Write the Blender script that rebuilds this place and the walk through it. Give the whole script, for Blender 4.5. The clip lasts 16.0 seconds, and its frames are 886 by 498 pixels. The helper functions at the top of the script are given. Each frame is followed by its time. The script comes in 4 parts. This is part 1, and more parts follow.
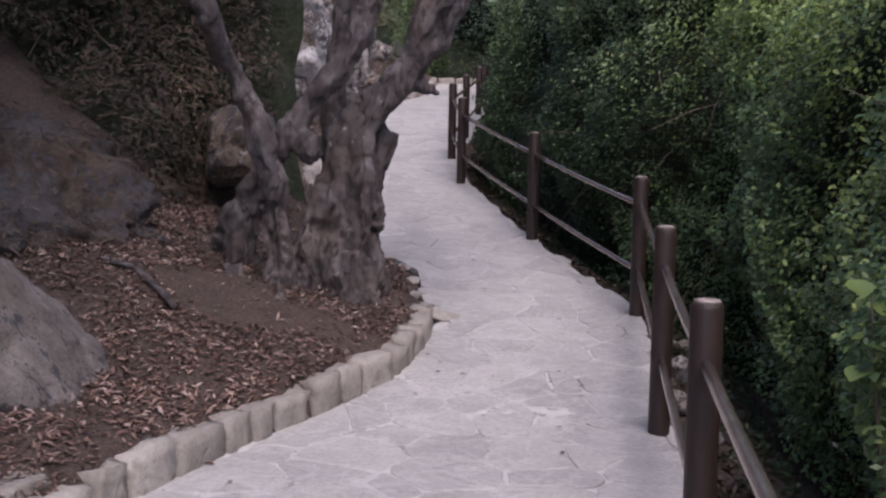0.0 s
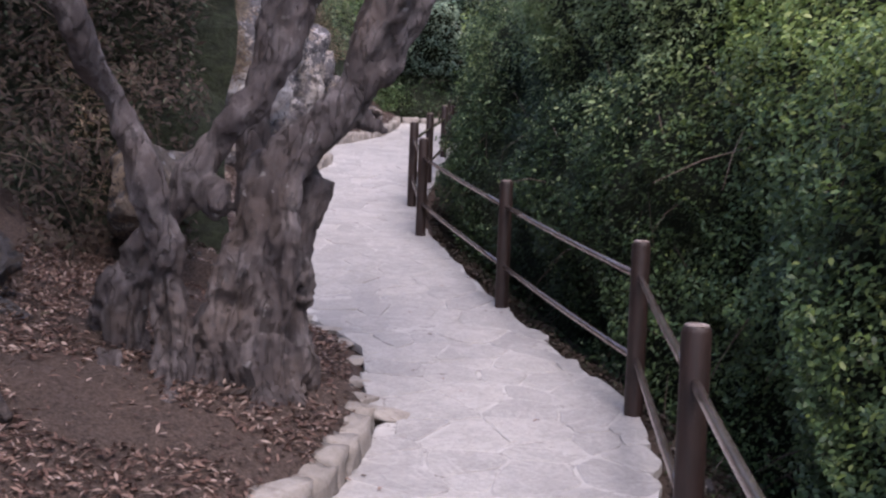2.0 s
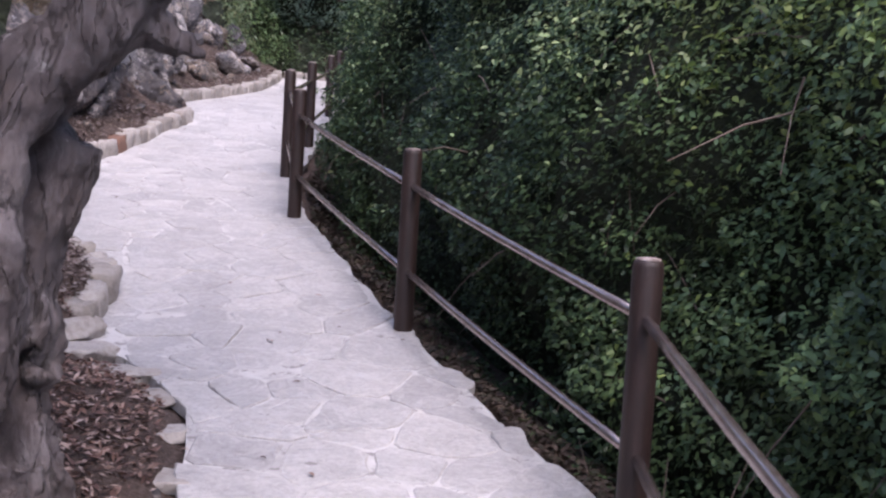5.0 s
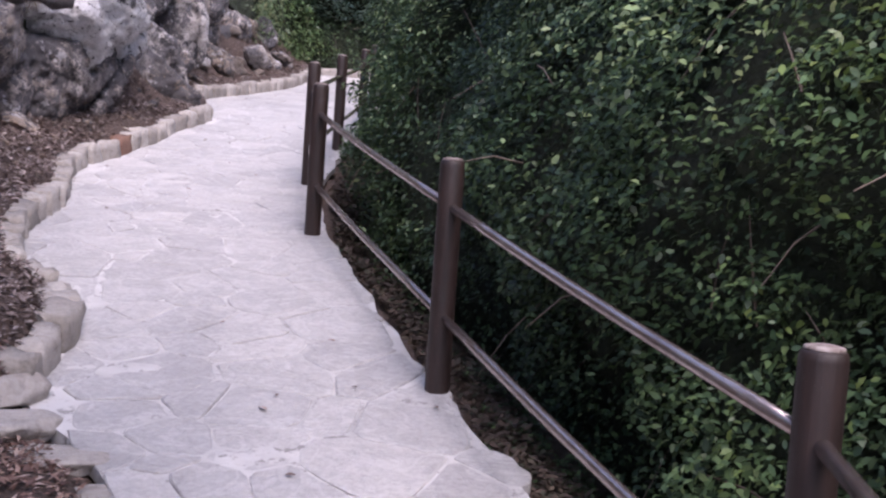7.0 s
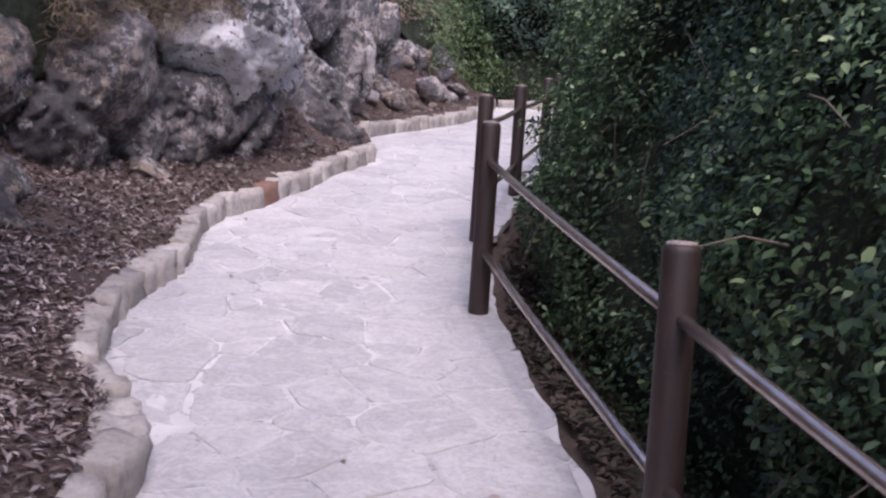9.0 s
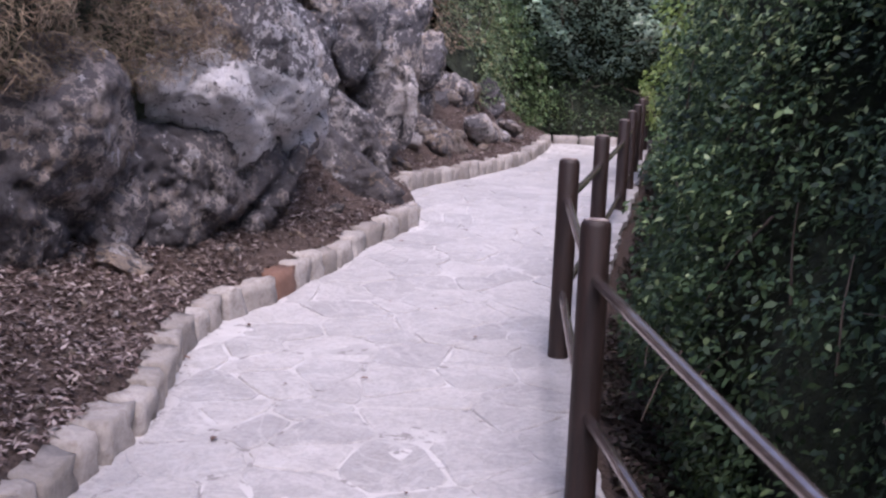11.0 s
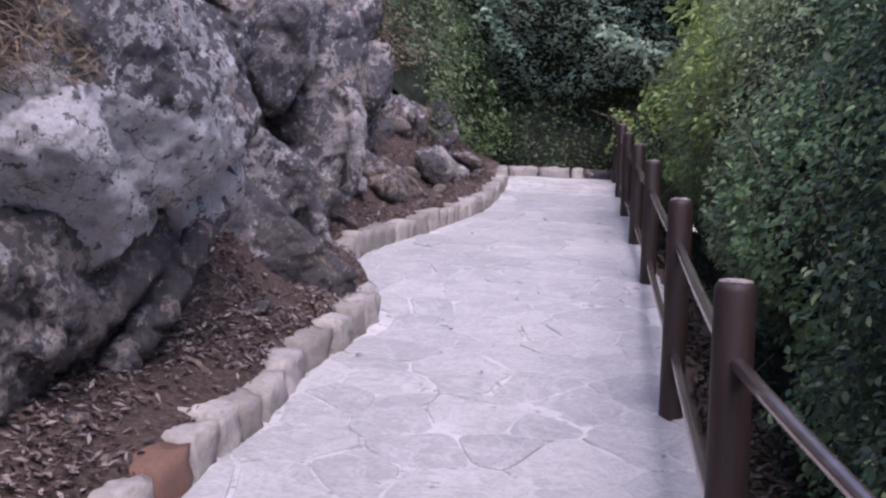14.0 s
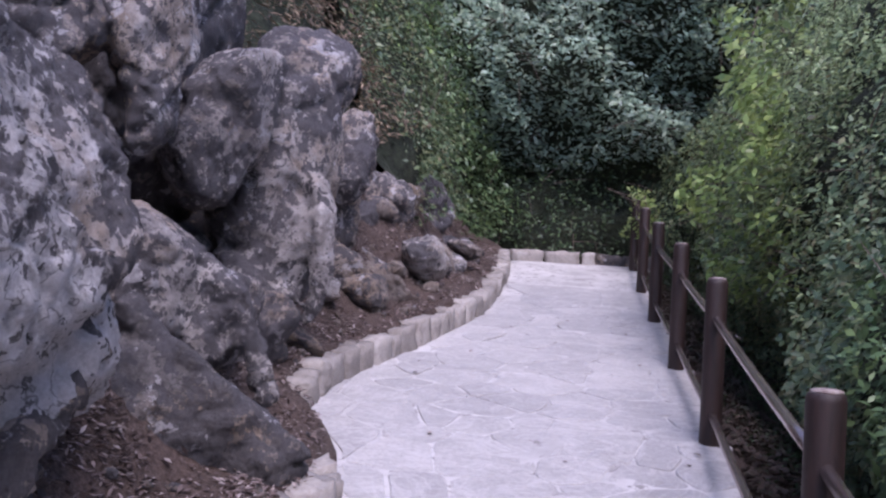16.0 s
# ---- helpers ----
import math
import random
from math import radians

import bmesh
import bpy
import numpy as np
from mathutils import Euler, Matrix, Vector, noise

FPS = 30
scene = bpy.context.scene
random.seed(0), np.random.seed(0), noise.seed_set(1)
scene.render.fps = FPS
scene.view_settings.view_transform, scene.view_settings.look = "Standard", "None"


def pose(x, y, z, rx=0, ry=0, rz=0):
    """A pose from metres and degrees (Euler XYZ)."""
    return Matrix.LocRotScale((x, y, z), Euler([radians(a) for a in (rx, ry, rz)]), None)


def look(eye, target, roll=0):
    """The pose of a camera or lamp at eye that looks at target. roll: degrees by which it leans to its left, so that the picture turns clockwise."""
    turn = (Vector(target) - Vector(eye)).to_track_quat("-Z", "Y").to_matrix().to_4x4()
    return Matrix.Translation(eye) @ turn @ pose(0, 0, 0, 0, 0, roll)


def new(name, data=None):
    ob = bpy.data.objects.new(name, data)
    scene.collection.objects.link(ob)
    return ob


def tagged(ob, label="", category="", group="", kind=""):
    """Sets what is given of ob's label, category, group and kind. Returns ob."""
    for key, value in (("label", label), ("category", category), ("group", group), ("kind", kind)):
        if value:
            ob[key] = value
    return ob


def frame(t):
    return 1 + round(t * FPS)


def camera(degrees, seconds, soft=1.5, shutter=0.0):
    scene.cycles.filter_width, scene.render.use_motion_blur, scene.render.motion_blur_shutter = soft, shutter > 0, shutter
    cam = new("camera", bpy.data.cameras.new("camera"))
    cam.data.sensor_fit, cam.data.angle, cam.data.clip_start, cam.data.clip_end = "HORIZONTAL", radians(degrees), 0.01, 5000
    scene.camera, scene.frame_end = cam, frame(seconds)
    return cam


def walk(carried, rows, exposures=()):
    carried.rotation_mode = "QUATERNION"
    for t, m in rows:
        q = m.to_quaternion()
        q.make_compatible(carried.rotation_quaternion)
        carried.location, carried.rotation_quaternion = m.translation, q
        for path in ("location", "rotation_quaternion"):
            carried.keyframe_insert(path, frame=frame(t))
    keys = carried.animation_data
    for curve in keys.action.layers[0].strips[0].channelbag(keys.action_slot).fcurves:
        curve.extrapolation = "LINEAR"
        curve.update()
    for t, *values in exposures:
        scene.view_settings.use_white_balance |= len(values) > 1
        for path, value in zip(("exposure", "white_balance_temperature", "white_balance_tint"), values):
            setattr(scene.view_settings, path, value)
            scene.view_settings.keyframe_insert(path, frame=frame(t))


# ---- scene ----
cam = camera(43.6, 16.0, soft=2.3)
PATH = [
    (0, (0.263, -0.481, 1.53), (0.325, 1.512, 1.374), 1.2),
    (0.5, (0.322, -0.07, 1.544), (0.393, 1.924, 1.408), 1.7),
    (1, (0.375, 0.389, 1.559), (0.448, 2.385, 1.446), 2.1),
    (1.5, (0.361, 0.798, 1.607), (0.457, 2.793, 1.512), 2.1),
    (2, (0.413, 1.257, 1.626), (0.535, 3.252, 1.545), 2.3),
    (2.5, (0.379, 1.765, 1.648), (0.564, 3.755, 1.571), 2.3),
    (3, (0.354, 2.196, 1.613), (0.583, 4.181, 1.536), 2.9),
    (3.5, (0.413, 2.613, 1.598), (0.656, 4.597, 1.516), 3.2),
    (4, (0.518, 3.083, 1.617), (0.789, 5.062, 1.52), 3.0),
    (4.2, (0.556, 3.261, 1.64), (0.84, 5.238, 1.532), 3.0),
    (6.3, (0.72, 5.044, 1.747), (1.072, 7.008, 1.603), 4.0),
    (6.5, (0.75, 5.136, 1.744), (1.079, 7.103, 1.603), 4.0),
    (7, (0.831, 5.45, 1.783), (1.083, 7.43, 1.643), 4.0),
    (7.5, (0.853, 5.907, 1.828), (1.042, 7.893, 1.694), 4.3),
    (8, (0.933, 6.277, 1.866), (1.02, 8.272, 1.744), 4.3),
    (8.5, (0.938, 6.698, 1.885), (0.932, 8.695, 1.779), 4.3),
    (9, (0.916, 7.171, 1.95), (0.838, 9.167, 1.841), 3.8),
    (9.5, (0.875, 7.667, 2.042), (0.741, 9.659, 1.926), 3.7),
    (9.7, (0.82, 7.876, 2.057), (0.677, 9.868, 1.954), 3.8),
    (11.8, (0.562, 10.082, 2.451), (0.415, 12.076, 2.398), 2.6),
    (12, (0.512, 10.288, 2.444), (0.376, 12.283, 2.399), 2.5),
    (12.5, (0.395, 10.82, 2.53), (0.29, 12.817, 2.479), 2.3),
    (13, (0.321, 11.306, 2.579), (0.244, 13.303, 2.525), 2.3),
    (13.5, (0.182, 11.807, 2.669), (0.144, 13.806, 2.617), 2.3),
    (14, (0.071, 12.225, 2.743), (0.066, 14.224, 2.707), 2.4),
    (14.5, (0.044, 12.623, 2.859), (0.045, 14.623, 2.83), 2.4),
    (15, (-0.027, 13.118, 2.968), (-0.005, 15.117, 2.962), 3.1),
    (15.5, (0.05, 13.643, 3.058), (0.059, 15.643, 3.084), 3.2),
    (16, (0.043, 14.212, 3.145), (0.047, 16.21, 3.217), 3.3),
]
EXPOSURE = [(0, 0.82, 6800), (1.5, 1.02, 6750), (3.5, 1.42, 6550), (6.5, 1.5, 6500), (9, 1.42, 6500), (12.5, 1.2, 6300), (14.5, 1.14, 6150), (16, 1.17, 6020)]
walk(cam, [(t, look(eye, target, roll)) for t, eye, target, roll in PATH], [(t, e, k, 24 + 0.5 * t) for t, e, k in EXPOSURE])


# ---- light ----
SUN_EL, SUN_AZ = radians(55), radians(165)
world = bpy.data.worlds.new("sky")
scene.world = world
world.use_nodes = True
wn = world.node_tree.nodes
sky = wn.new("ShaderNodeTexSky")
sky.sky_type, sky.sun_disc = "NISHITA", False
sky.sun_elevation, sky.sun_rotation = SUN_EL, SUN_AZ
world.node_tree.links.new(sky.outputs[0], wn["Background"].inputs[0])
wn["Background"].inputs[1].default_value = 0.15
sun_data = bpy.data.lights.new("sun", "SUN")
sun_data.energy, sun_data.angle, sun_data.color = 1.5, radians(40), (1.0, 0.95, 0.88)
sun = new("sun", sun_data)
sun.matrix_world = look((math.sin(SUN_AZ) * math.cos(SUN_EL) * 30, math.cos(SUN_AZ) * math.cos(SUN_EL) * 30, math.sin(SUN_EL) * 30), (0, 0, 0))


# ---- materials ----
def mat_base(name, rough=0.85):
    m = bpy.data.materials.new(name)
    m.use_nodes = True
    nt = m.node_tree
    b = nt.nodes["Principled BSDF"]
    b.inputs["Roughness"].default_value = rough
    return m, nt, b


def node(nt, kind, **vals):
    n = nt.nodes.new(kind)
    for k, v in vals.items():
        n.inputs[k.replace("_", " ")].default_value = v
    return n


def ramp(nt, src, stops, smooth=False):
    r = nt.nodes.new("ShaderNodeValToRGB")
    while len(r.color_ramp.elements) < len(stops):
        r.color_ramp.elements.new(0.5)
    for e, (p, c) in zip(r.color_ramp.elements, stops):
        e.position = p
        e.color = (*c, 1) if len(c) == 3 else (c[0], c[0], c[0], 1)
    nt.links.new(src, r.inputs[0])
    return r.outputs[0]


def mix(nt, fac, a, b, kind="MIX"):
    m = nt.nodes.new("ShaderNodeMix")
    m.data_type, m.blend_type = "RGBA", kind
    for i, v in ((0, fac), (6, a), (7, b)):
        if isinstance(v, bpy.types.NodeSocket):
            nt.links.new(v, m.inputs[i])
        elif i == 0:
            m.inputs[i].default_value = v
        else:
            m.inputs[i].default_value = (*v, 1)
    return m.outputs[2]


def tex(nt, scale, detail=6.0, rough=0.6, kind="NOISE", stretch=None, dist=0.0):
    co = nt.nodes.new("ShaderNodeNewGeometry").outputs["Position"]
    if stretch:
        mp = nt.nodes.new("ShaderNodeMapping")
        mp.inputs["Scale"].default_value = stretch
        nt.links.new(co, mp.inputs[0])
        co = mp.outputs[0]
    if kind == "NOISE":
        n = node(nt, "ShaderNodeTexNoise", Scale=scale, Detail=detail, Roughness=rough, Distortion=dist)
        nt.links.new(co, n.inputs["Vector"])
        return n.outputs[0]
    n = node(nt, "ShaderNodeTexVoronoi", Scale=scale)
    n.feature = kind
    nt.links.new(co, n.inputs["Vector"])
    return n.outputs["Distance"]


def bump(nt, b, heights):
    """heights: (socket, strength, distance), chained."""
    last = None
    for h, s, dd in heights:
        n = node(nt, "ShaderNodeBump", Strength=s, Distance=dd)
        nt.links.new(h, n.inputs["Height"])
        if last:
            nt.links.new(last, n.inputs["Normal"])
        last = n.outputs[0]
    nt.links.new(last, b.inputs["Normal"])


def seams(nt, scale, width, stretch=None, dist=0.8):
    """1 on thin wandering lines, 0 elsewhere."""
    return ramp(nt, tex(nt, scale, 5, 0.6, stretch=stretch, dist=dist), [(0.5 - width, (0,)), (0.5, (1,)), (0.5 + width, (0,))])


def maths(nt, op, a, b_=0.0):
    n = nt.nodes.new("ShaderNodeMath")
    n.operation = op
    for i, v in ((0, a), (1, b_)):
        if isinstance(v, bpy.types.NodeSocket):
            nt.links.new(v, n.inputs[i])
        else:
            n.inputs[i].default_value = v
    return n.outputs[0]


def rock_material(name, dark, mid, light, spots=0.5, warm=(0.36, 0.27, 0.20)):
    """Weathered limestone: soft mottling, warm stains, crisp crusts of dark and pale lichen, pits."""
    pale = name.startswith("limestone")
    m, nt, b = mat_base(name, 0.92)
    c = ramp(nt, tex(nt, 2.1, 10, 0.68), [(0.36, dark), (0.49, mid), (0.62, light)], True)
    c = mix(nt, ramp(nt, tex(nt, 1.7, 5, 0.65), [(0.49, (0,)), (0.62, (0.7,))], True), c, warm)
    c = mix(nt, 0.75, c, ramp(nt, tex(nt, 9, 8, 0.72), [(0.36, (0.62,)), (0.6, (1.18,))], True), "MULTIPLY")
    area = ramp(nt, tex(nt, 1.5, 5, 0.62), [(0.40, (0,)), (0.58, (0.16,))], True)
    field = maths(nt, "ADD", tex(nt, 11, 4, 0.6), area)
    crust = ramp(nt, field, [(spots + 0.055, (0,)), (spots + 0.07, (0.88,))])
    c = mix(nt, crust, c, (0.085, 0.08, 0.09))
    small = ramp(nt, maths(nt, "ADD", tex(nt, 30, 3, 0.55), area), [(spots + 0.085, (0,)), (spots + 0.10, (0.8,))])
    c = mix(nt, small, c, (0.10, 0.093, 0.10))
    if pale:
        c = mix(nt, ramp(nt, tex(nt, 6.5, 6, 0.66), [(0.60, (0,)), (0.625, (0.62,))]), c, (0.60, 0.58, 0.60))
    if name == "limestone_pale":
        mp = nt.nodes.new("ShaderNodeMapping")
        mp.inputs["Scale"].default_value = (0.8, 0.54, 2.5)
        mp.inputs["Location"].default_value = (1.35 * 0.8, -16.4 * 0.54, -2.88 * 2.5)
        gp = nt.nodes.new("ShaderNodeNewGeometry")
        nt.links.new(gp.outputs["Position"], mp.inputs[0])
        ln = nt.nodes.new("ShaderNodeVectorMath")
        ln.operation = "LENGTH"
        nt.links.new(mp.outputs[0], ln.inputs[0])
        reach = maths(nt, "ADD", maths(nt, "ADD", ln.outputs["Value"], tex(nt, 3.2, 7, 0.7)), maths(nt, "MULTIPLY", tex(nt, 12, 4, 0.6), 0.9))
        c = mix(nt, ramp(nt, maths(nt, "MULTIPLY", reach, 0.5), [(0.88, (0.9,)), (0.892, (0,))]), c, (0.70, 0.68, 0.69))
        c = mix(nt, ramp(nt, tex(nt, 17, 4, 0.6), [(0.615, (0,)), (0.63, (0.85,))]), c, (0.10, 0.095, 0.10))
    pits = ramp(nt, tex(nt, 22, kind="F1"), [(0.10, (1,)), (0.17, (0,))])
    pits = mix(nt, 1.0, pits, ramp(nt, tex(nt, 3.4, 3, 0.5), [(0.47, (0,)), (0.55, (1,))]), "MULTIPLY")
    c = mix(nt, mix(nt, 1.0, pits, (0.8, 0.8, 0.8), "MULTIPLY"), c, (0.05, 0.045, 0.045))
    crack = seams(nt, 1.9, 0.007, dist=0.3)
    c = mix(nt, mix(nt, 1.0, crack, (0.7, 0.7, 0.7), "MULTIPLY"), c, (0.06, 0.052, 0.05))
    fine = tex(nt, 55, 6, 0.7)
    c = mix(nt, 0.4, c, ramp(nt, fine, [(0.35, (0.5,)), (0.6, (1.15,))]), "MULTIPLY")
    nt.links.new(c, b.inputs["Base Color"])
    hole = mix(nt, 1.0, (1, 1, 1), pits, "SUBTRACT")
    bump(nt, b, [(tex(nt, 7, 10, 0.7), 1.0, 0.10), (hole, 0.8, 0.02), (fine, 0.7, 0.010)])
    return m


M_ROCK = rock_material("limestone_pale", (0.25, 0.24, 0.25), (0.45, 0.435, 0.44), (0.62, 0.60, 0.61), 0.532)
M_ROCK2 = rock_material("limestone_grey", (0.18, 0.163, 0.16), (0.36, 0.33, 0.32), (0.54, 0.50, 0.48), 0.545)
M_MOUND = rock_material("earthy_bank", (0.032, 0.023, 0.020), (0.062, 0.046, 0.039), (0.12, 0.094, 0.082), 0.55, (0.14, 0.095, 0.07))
M_TAN = rock_material("tan_smooth_rock", (0.18, 0.155, 0.145), (0.25, 0.22, 0.205), (0.33, 0.295, 0.28), 0.62, (0.22, 0.175, 0.15))
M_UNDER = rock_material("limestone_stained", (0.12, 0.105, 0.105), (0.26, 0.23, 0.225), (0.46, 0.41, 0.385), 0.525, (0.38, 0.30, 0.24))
M_ROCKD = rock_material("limestone_dark", (0.075, 0.07, 0.074), (0.175, 0.16, 0.16), (0.34, 0.315, 0.31), 0.49)
M_ROCK3 = rock_material("limestone_earthy", (0.11, 0.09, 0.075), (0.23, 0.19, 0.165), (0.38, 0.33, 0.30), 0.58)


def stone_material(name, a, b_, c_, jitter=0.25):
    m, nt, b = mat_base(name, 0.8)
    oi = nt.nodes.new("ShaderNodeObjectInfo")
    gi = nt.nodes.new("ShaderNodeNewGeometry")
    add = node(nt, "ShaderNodeMath")
    add.operation = "ADD"
    nt.links.new(oi.outputs["Random"], add.inputs[0])
    nt.links.new(gi.outputs["Random Per Island"], add.inputs[1])
    fr = node(nt, "ShaderNodeMath")
    fr.operation = "FRACT"
    nt.links.new(add.outputs[0], fr.inputs[0])
    base = ramp(nt, fr.outputs[0], [(0.0, a), (0.55, b_), (1.0, c_)])
    c = mix(nt, 0.55, base, ramp(nt, tex(nt, 3.5, 8, 0.65), [(0.3, (0.75,)), (0.65, (1.1,))]), "MULTIPLY")
    c = mix(nt, 0.5, c, ramp(nt, tex(nt, 38, 6, 0.7), [(0.3, (0.6,)), (0.6, (1.1,))]), "MULTIPLY")
    if name == "flagstone":
        c = mix(nt, mix(nt, 1.0, seams(nt, 2.6, 0.035, dist=1.2), (0.4, 0.4, 0.4), "MULTIPLY"), c, (0.56, 0.545, 0.54))
        c = mix(nt, mix(nt, 1.0, seams(nt, 5.5, 0.012, dist=0.6), (0.35, 0.35, 0.35), "MULTIPLY"), c, (0.27, 0.25, 0.25))
    if name == "kerb_limestone":
        c = mix(nt, ramp(nt, tex(nt, 9, 7, 0.7), [(0.52, (0,)), (0.66, (0.6,))]), c, (0.17, 0.14, 0.125))
    nt.links.new(c, b.inputs["Base Color"])
    bump(nt, b, [(tex(nt, 6, 8, 0.65, dist=0.6), 0.7, 0.05), (tex(nt, 60, 5, 0.7), 0.5, 0.006)])
    return m


M_FLAG = stone_material("flagstone", (0.385, 0.373, 0.372), (0.43, 0.417, 0.413), (0.475, 0.458, 0.45))
M_KERB = stone_material("kerb_limestone", (0.285, 0.257, 0.235), (0.36, 0.328, 0.302), (0.47, 0.435, 0.405))
M_RED = stone_material("kerb_red_stone", (0.205, 0.113, 0.083), (0.22, 0.122, 0.09), (0.24, 0.136, 0.10))

M_MORTAR, nt, b = mat_base("mortar", 0.9)
c = ramp(nt, tex(nt, 2.0, 6, 0.6), [(0.35, (0.37, 0.357, 0.353)), (0.6, (0.54, 0.525, 0.518))])
c = mix(nt, ramp(nt, tex(nt, 10, 7, 0.75), [(0.40, (0.85,)), (0.46, (0,))]), c, (0.22, 0.205, 0.20))
nt.links.new(c, b.inputs["Base Color"])
bump(nt, b, [(tex(nt, 30, 6, 0.7), 0.6, 0.01)])

M_SOIL, nt, b = mat_base("soil", 0.95)
c = ramp(nt, tex(nt, 3.0, 8, 0.65), [(0.3, (0.030, 0.019, 0.016)), (0.65, (0.066, 0.042, 0.035))])
c = mix(nt, ramp(nt, tex(nt, 50, 5, 0.7), [(0.4, (0,)), (0.62, (0.7,))]), c, (0.16, 0.115, 0.095))
nt.links.new(c, b.inputs["Base Color"])
bump(nt, b, [(tex(nt, 12, 8, 0.7), 0.8, 0.05), (tex(nt, 55, 5, 0.7), 0.8, 0.015)])

M_BARK, nt, b = mat_base("olive_bark", 0.9)
big = tex(nt, 3.2, 9, 0.68, stretch=(1.5, 1.5, 0.7), dist=0.25)
c = ramp(nt, big, [(0.36, (0.045, 0.035, 0.036)), (0.5, (0.092, 0.076, 0.078)), (0.64, (0.20, 0.178, 0.182))], True)
c = mix(nt, ramp(nt, tex(nt, 1.6, 4, 0.6), [(0.50, (0,)), (0.66, (0.55,))], True), c, (0.13, 0.095, 0.08))
c = mix(nt, ramp(nt, tex(nt, 14, 6, 0.7, stretch=(1.2, 1.2, 0.8)), [(0.57, (0,)), (0.61, (0.75,))]), c, (0.075, 0.066, 0.068))
wr = seams(nt, 5.5, 0.018, stretch=(1.5, 1.5, 0.45), dist=0.5)
c = mix(nt, mix(nt, 1.0, wr, (0.6, 0.6, 0.6), "MULTIPLY"), c, (0.05, 0.04, 0.038))
c = mix(nt, ramp(nt, tex(nt, 12, 5, 0.6), [(0.66, (0,)), (0.68, (0.5,))]), c, (0.36, 0.345, 0.345))
nt.links.new(c, b.inputs["Base Color"])
inv_wr = mix(nt, 1.0, (1, 1, 1), wr, "SUBTRACT")
bump(nt, b, [(inv_wr, 0.9, 0.035), (big, 0.8, 0.04), (tex(nt, 30, 7, 0.7, stretch=(1.4, 1.4, 0.5)), 1.0, 0.016)])

M_WOOD, nt, b = mat_base("brown_painted_post", 0.55)
c = ramp(nt, tex(nt, 6, 8, 0.7, stretch=(6, 6, 0.8)), [(0.3, (0.014, 0.009, 0.008)), (0.7, (0.038, 0.020, 0.017))])
c = mix(nt, ramp(nt, tex(nt, 90, 4, 0.7), [(0.66, (0,)), (0.72, (0.6,))]), c, (0.2, 0.17, 0.15))
nt.links.new(c, b.inputs["Base Color"])
bump(nt, b, [(tex(nt, 10, 7, 0.7, stretch=(8, 8, 0.6)), 0.35, 0.008)])
M_CAP, nt, b = mat_base("worn_post_end", 0.7)
c = ramp(nt, tex(nt, 30, 6, 0.7), [(0.35, (0.12, 0.08, 0.07)), (0.6, (0.34, 0.29, 0.27))])
nt.links.new(c, b.inputs["Base Color"])
M_RAIL, nt, b = mat_base("brown_metal_rail", 0.24)
c = ramp(nt, tex(nt, 8, 6, 0.7), [(0.3, (0.24, 0.18, 0.165)), (0.7, (0.42, 0.36, 0.34))])
nt.links.new(c, b.inputs["Base Color"])
b.inputs["Metallic"].default_value = 0.8


def leaf_material(name, cols, rough=0.42, trans=0.25):
    m, nt, b = mat_base(name, rough)
    gi = nt.nodes.new("ShaderNodeNewGeometry")
    n = len(cols)
    c = ramp(nt, gi.outputs["Random Per Island"], [(i / (n - 1), q) for i, q in enumerate(cols)])
    c = mix(nt, 0.8, c, ramp(nt, tex(nt, 1.3, 4, 0.6), [(0.35, (0.5,)), (0.65, (1.35,))]), "MULTIPLY")
    nt.links.new(c, b.inputs["Base Color"])
    t = node(nt, "ShaderNodeBsdfTranslucent")
    nt.links.new(c, t.inputs[0])
    mx = node(nt, "ShaderNodeMixShader", Fac=trans)
    nt.links.new(b.outputs[0], mx.inputs[1])
    nt.links.new(t.outputs[0], mx.inputs[2])
    nt.links.new(mx.outputs[0], nt.nodes["Material Output"].inputs[0])
    return m


M_LEAF = leaf_material("hedge_leaf", [(0.07, 0.125, 0.058), (0.10, 0.17, 0.075), (0.13, 0.21, 0.085), (0.18, 0.26, 0.10)])
# Darker copy of the hedge leaf, with shade put into its colour.
M_LEAF_SHADE = leaf_material("shaded_leaf", [(0.018, 0.038, 0.020), (0.032, 0.065, 0.028), (0.055, 0.10, 0.038), (0.08, 0.13, 0.05)], 0.55)
M_LEAF2 = leaf_material("shrub_leaf", [(0.07, 0.12, 0.065), (0.12, 0.18, 0.09), (0.18, 0.24, 0.12), (0.22, 0.21, 0.11)])
M_LEAFB = leaf_material("bright_leaf", [(0.15, 0.24, 0.07), (0.23, 0.32, 0.09), (0.31, 0.38, 0.13)])
# Paler copy of the hedge leaf, painting light on the hedge tops.
M_LEAF_LIT = leaf_material("lit_top_leaf", [(0.21, 0.30, 0.14), (0.28, 0.37, 0.17), (0.36, 0.44, 0.21)])
M_OLIVE = leaf_material("olive_leaf", [(0.04, 0.06, 0.03), (0.07, 0.10, 0.05), (0.12, 0.15, 0.09)])
M_LEAF3 = leaf_material("thicket_leaf", [(0.11, 0.17, 0.13), (0.19, 0.27, 0.20), (0.26, 0.36, 0.26), (0.32, 0.40, 0.27)])
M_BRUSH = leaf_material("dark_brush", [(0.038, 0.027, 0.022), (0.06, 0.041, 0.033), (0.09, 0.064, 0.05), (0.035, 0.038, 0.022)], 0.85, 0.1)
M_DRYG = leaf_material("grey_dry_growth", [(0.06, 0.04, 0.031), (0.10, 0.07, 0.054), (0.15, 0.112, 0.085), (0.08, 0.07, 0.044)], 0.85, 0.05)
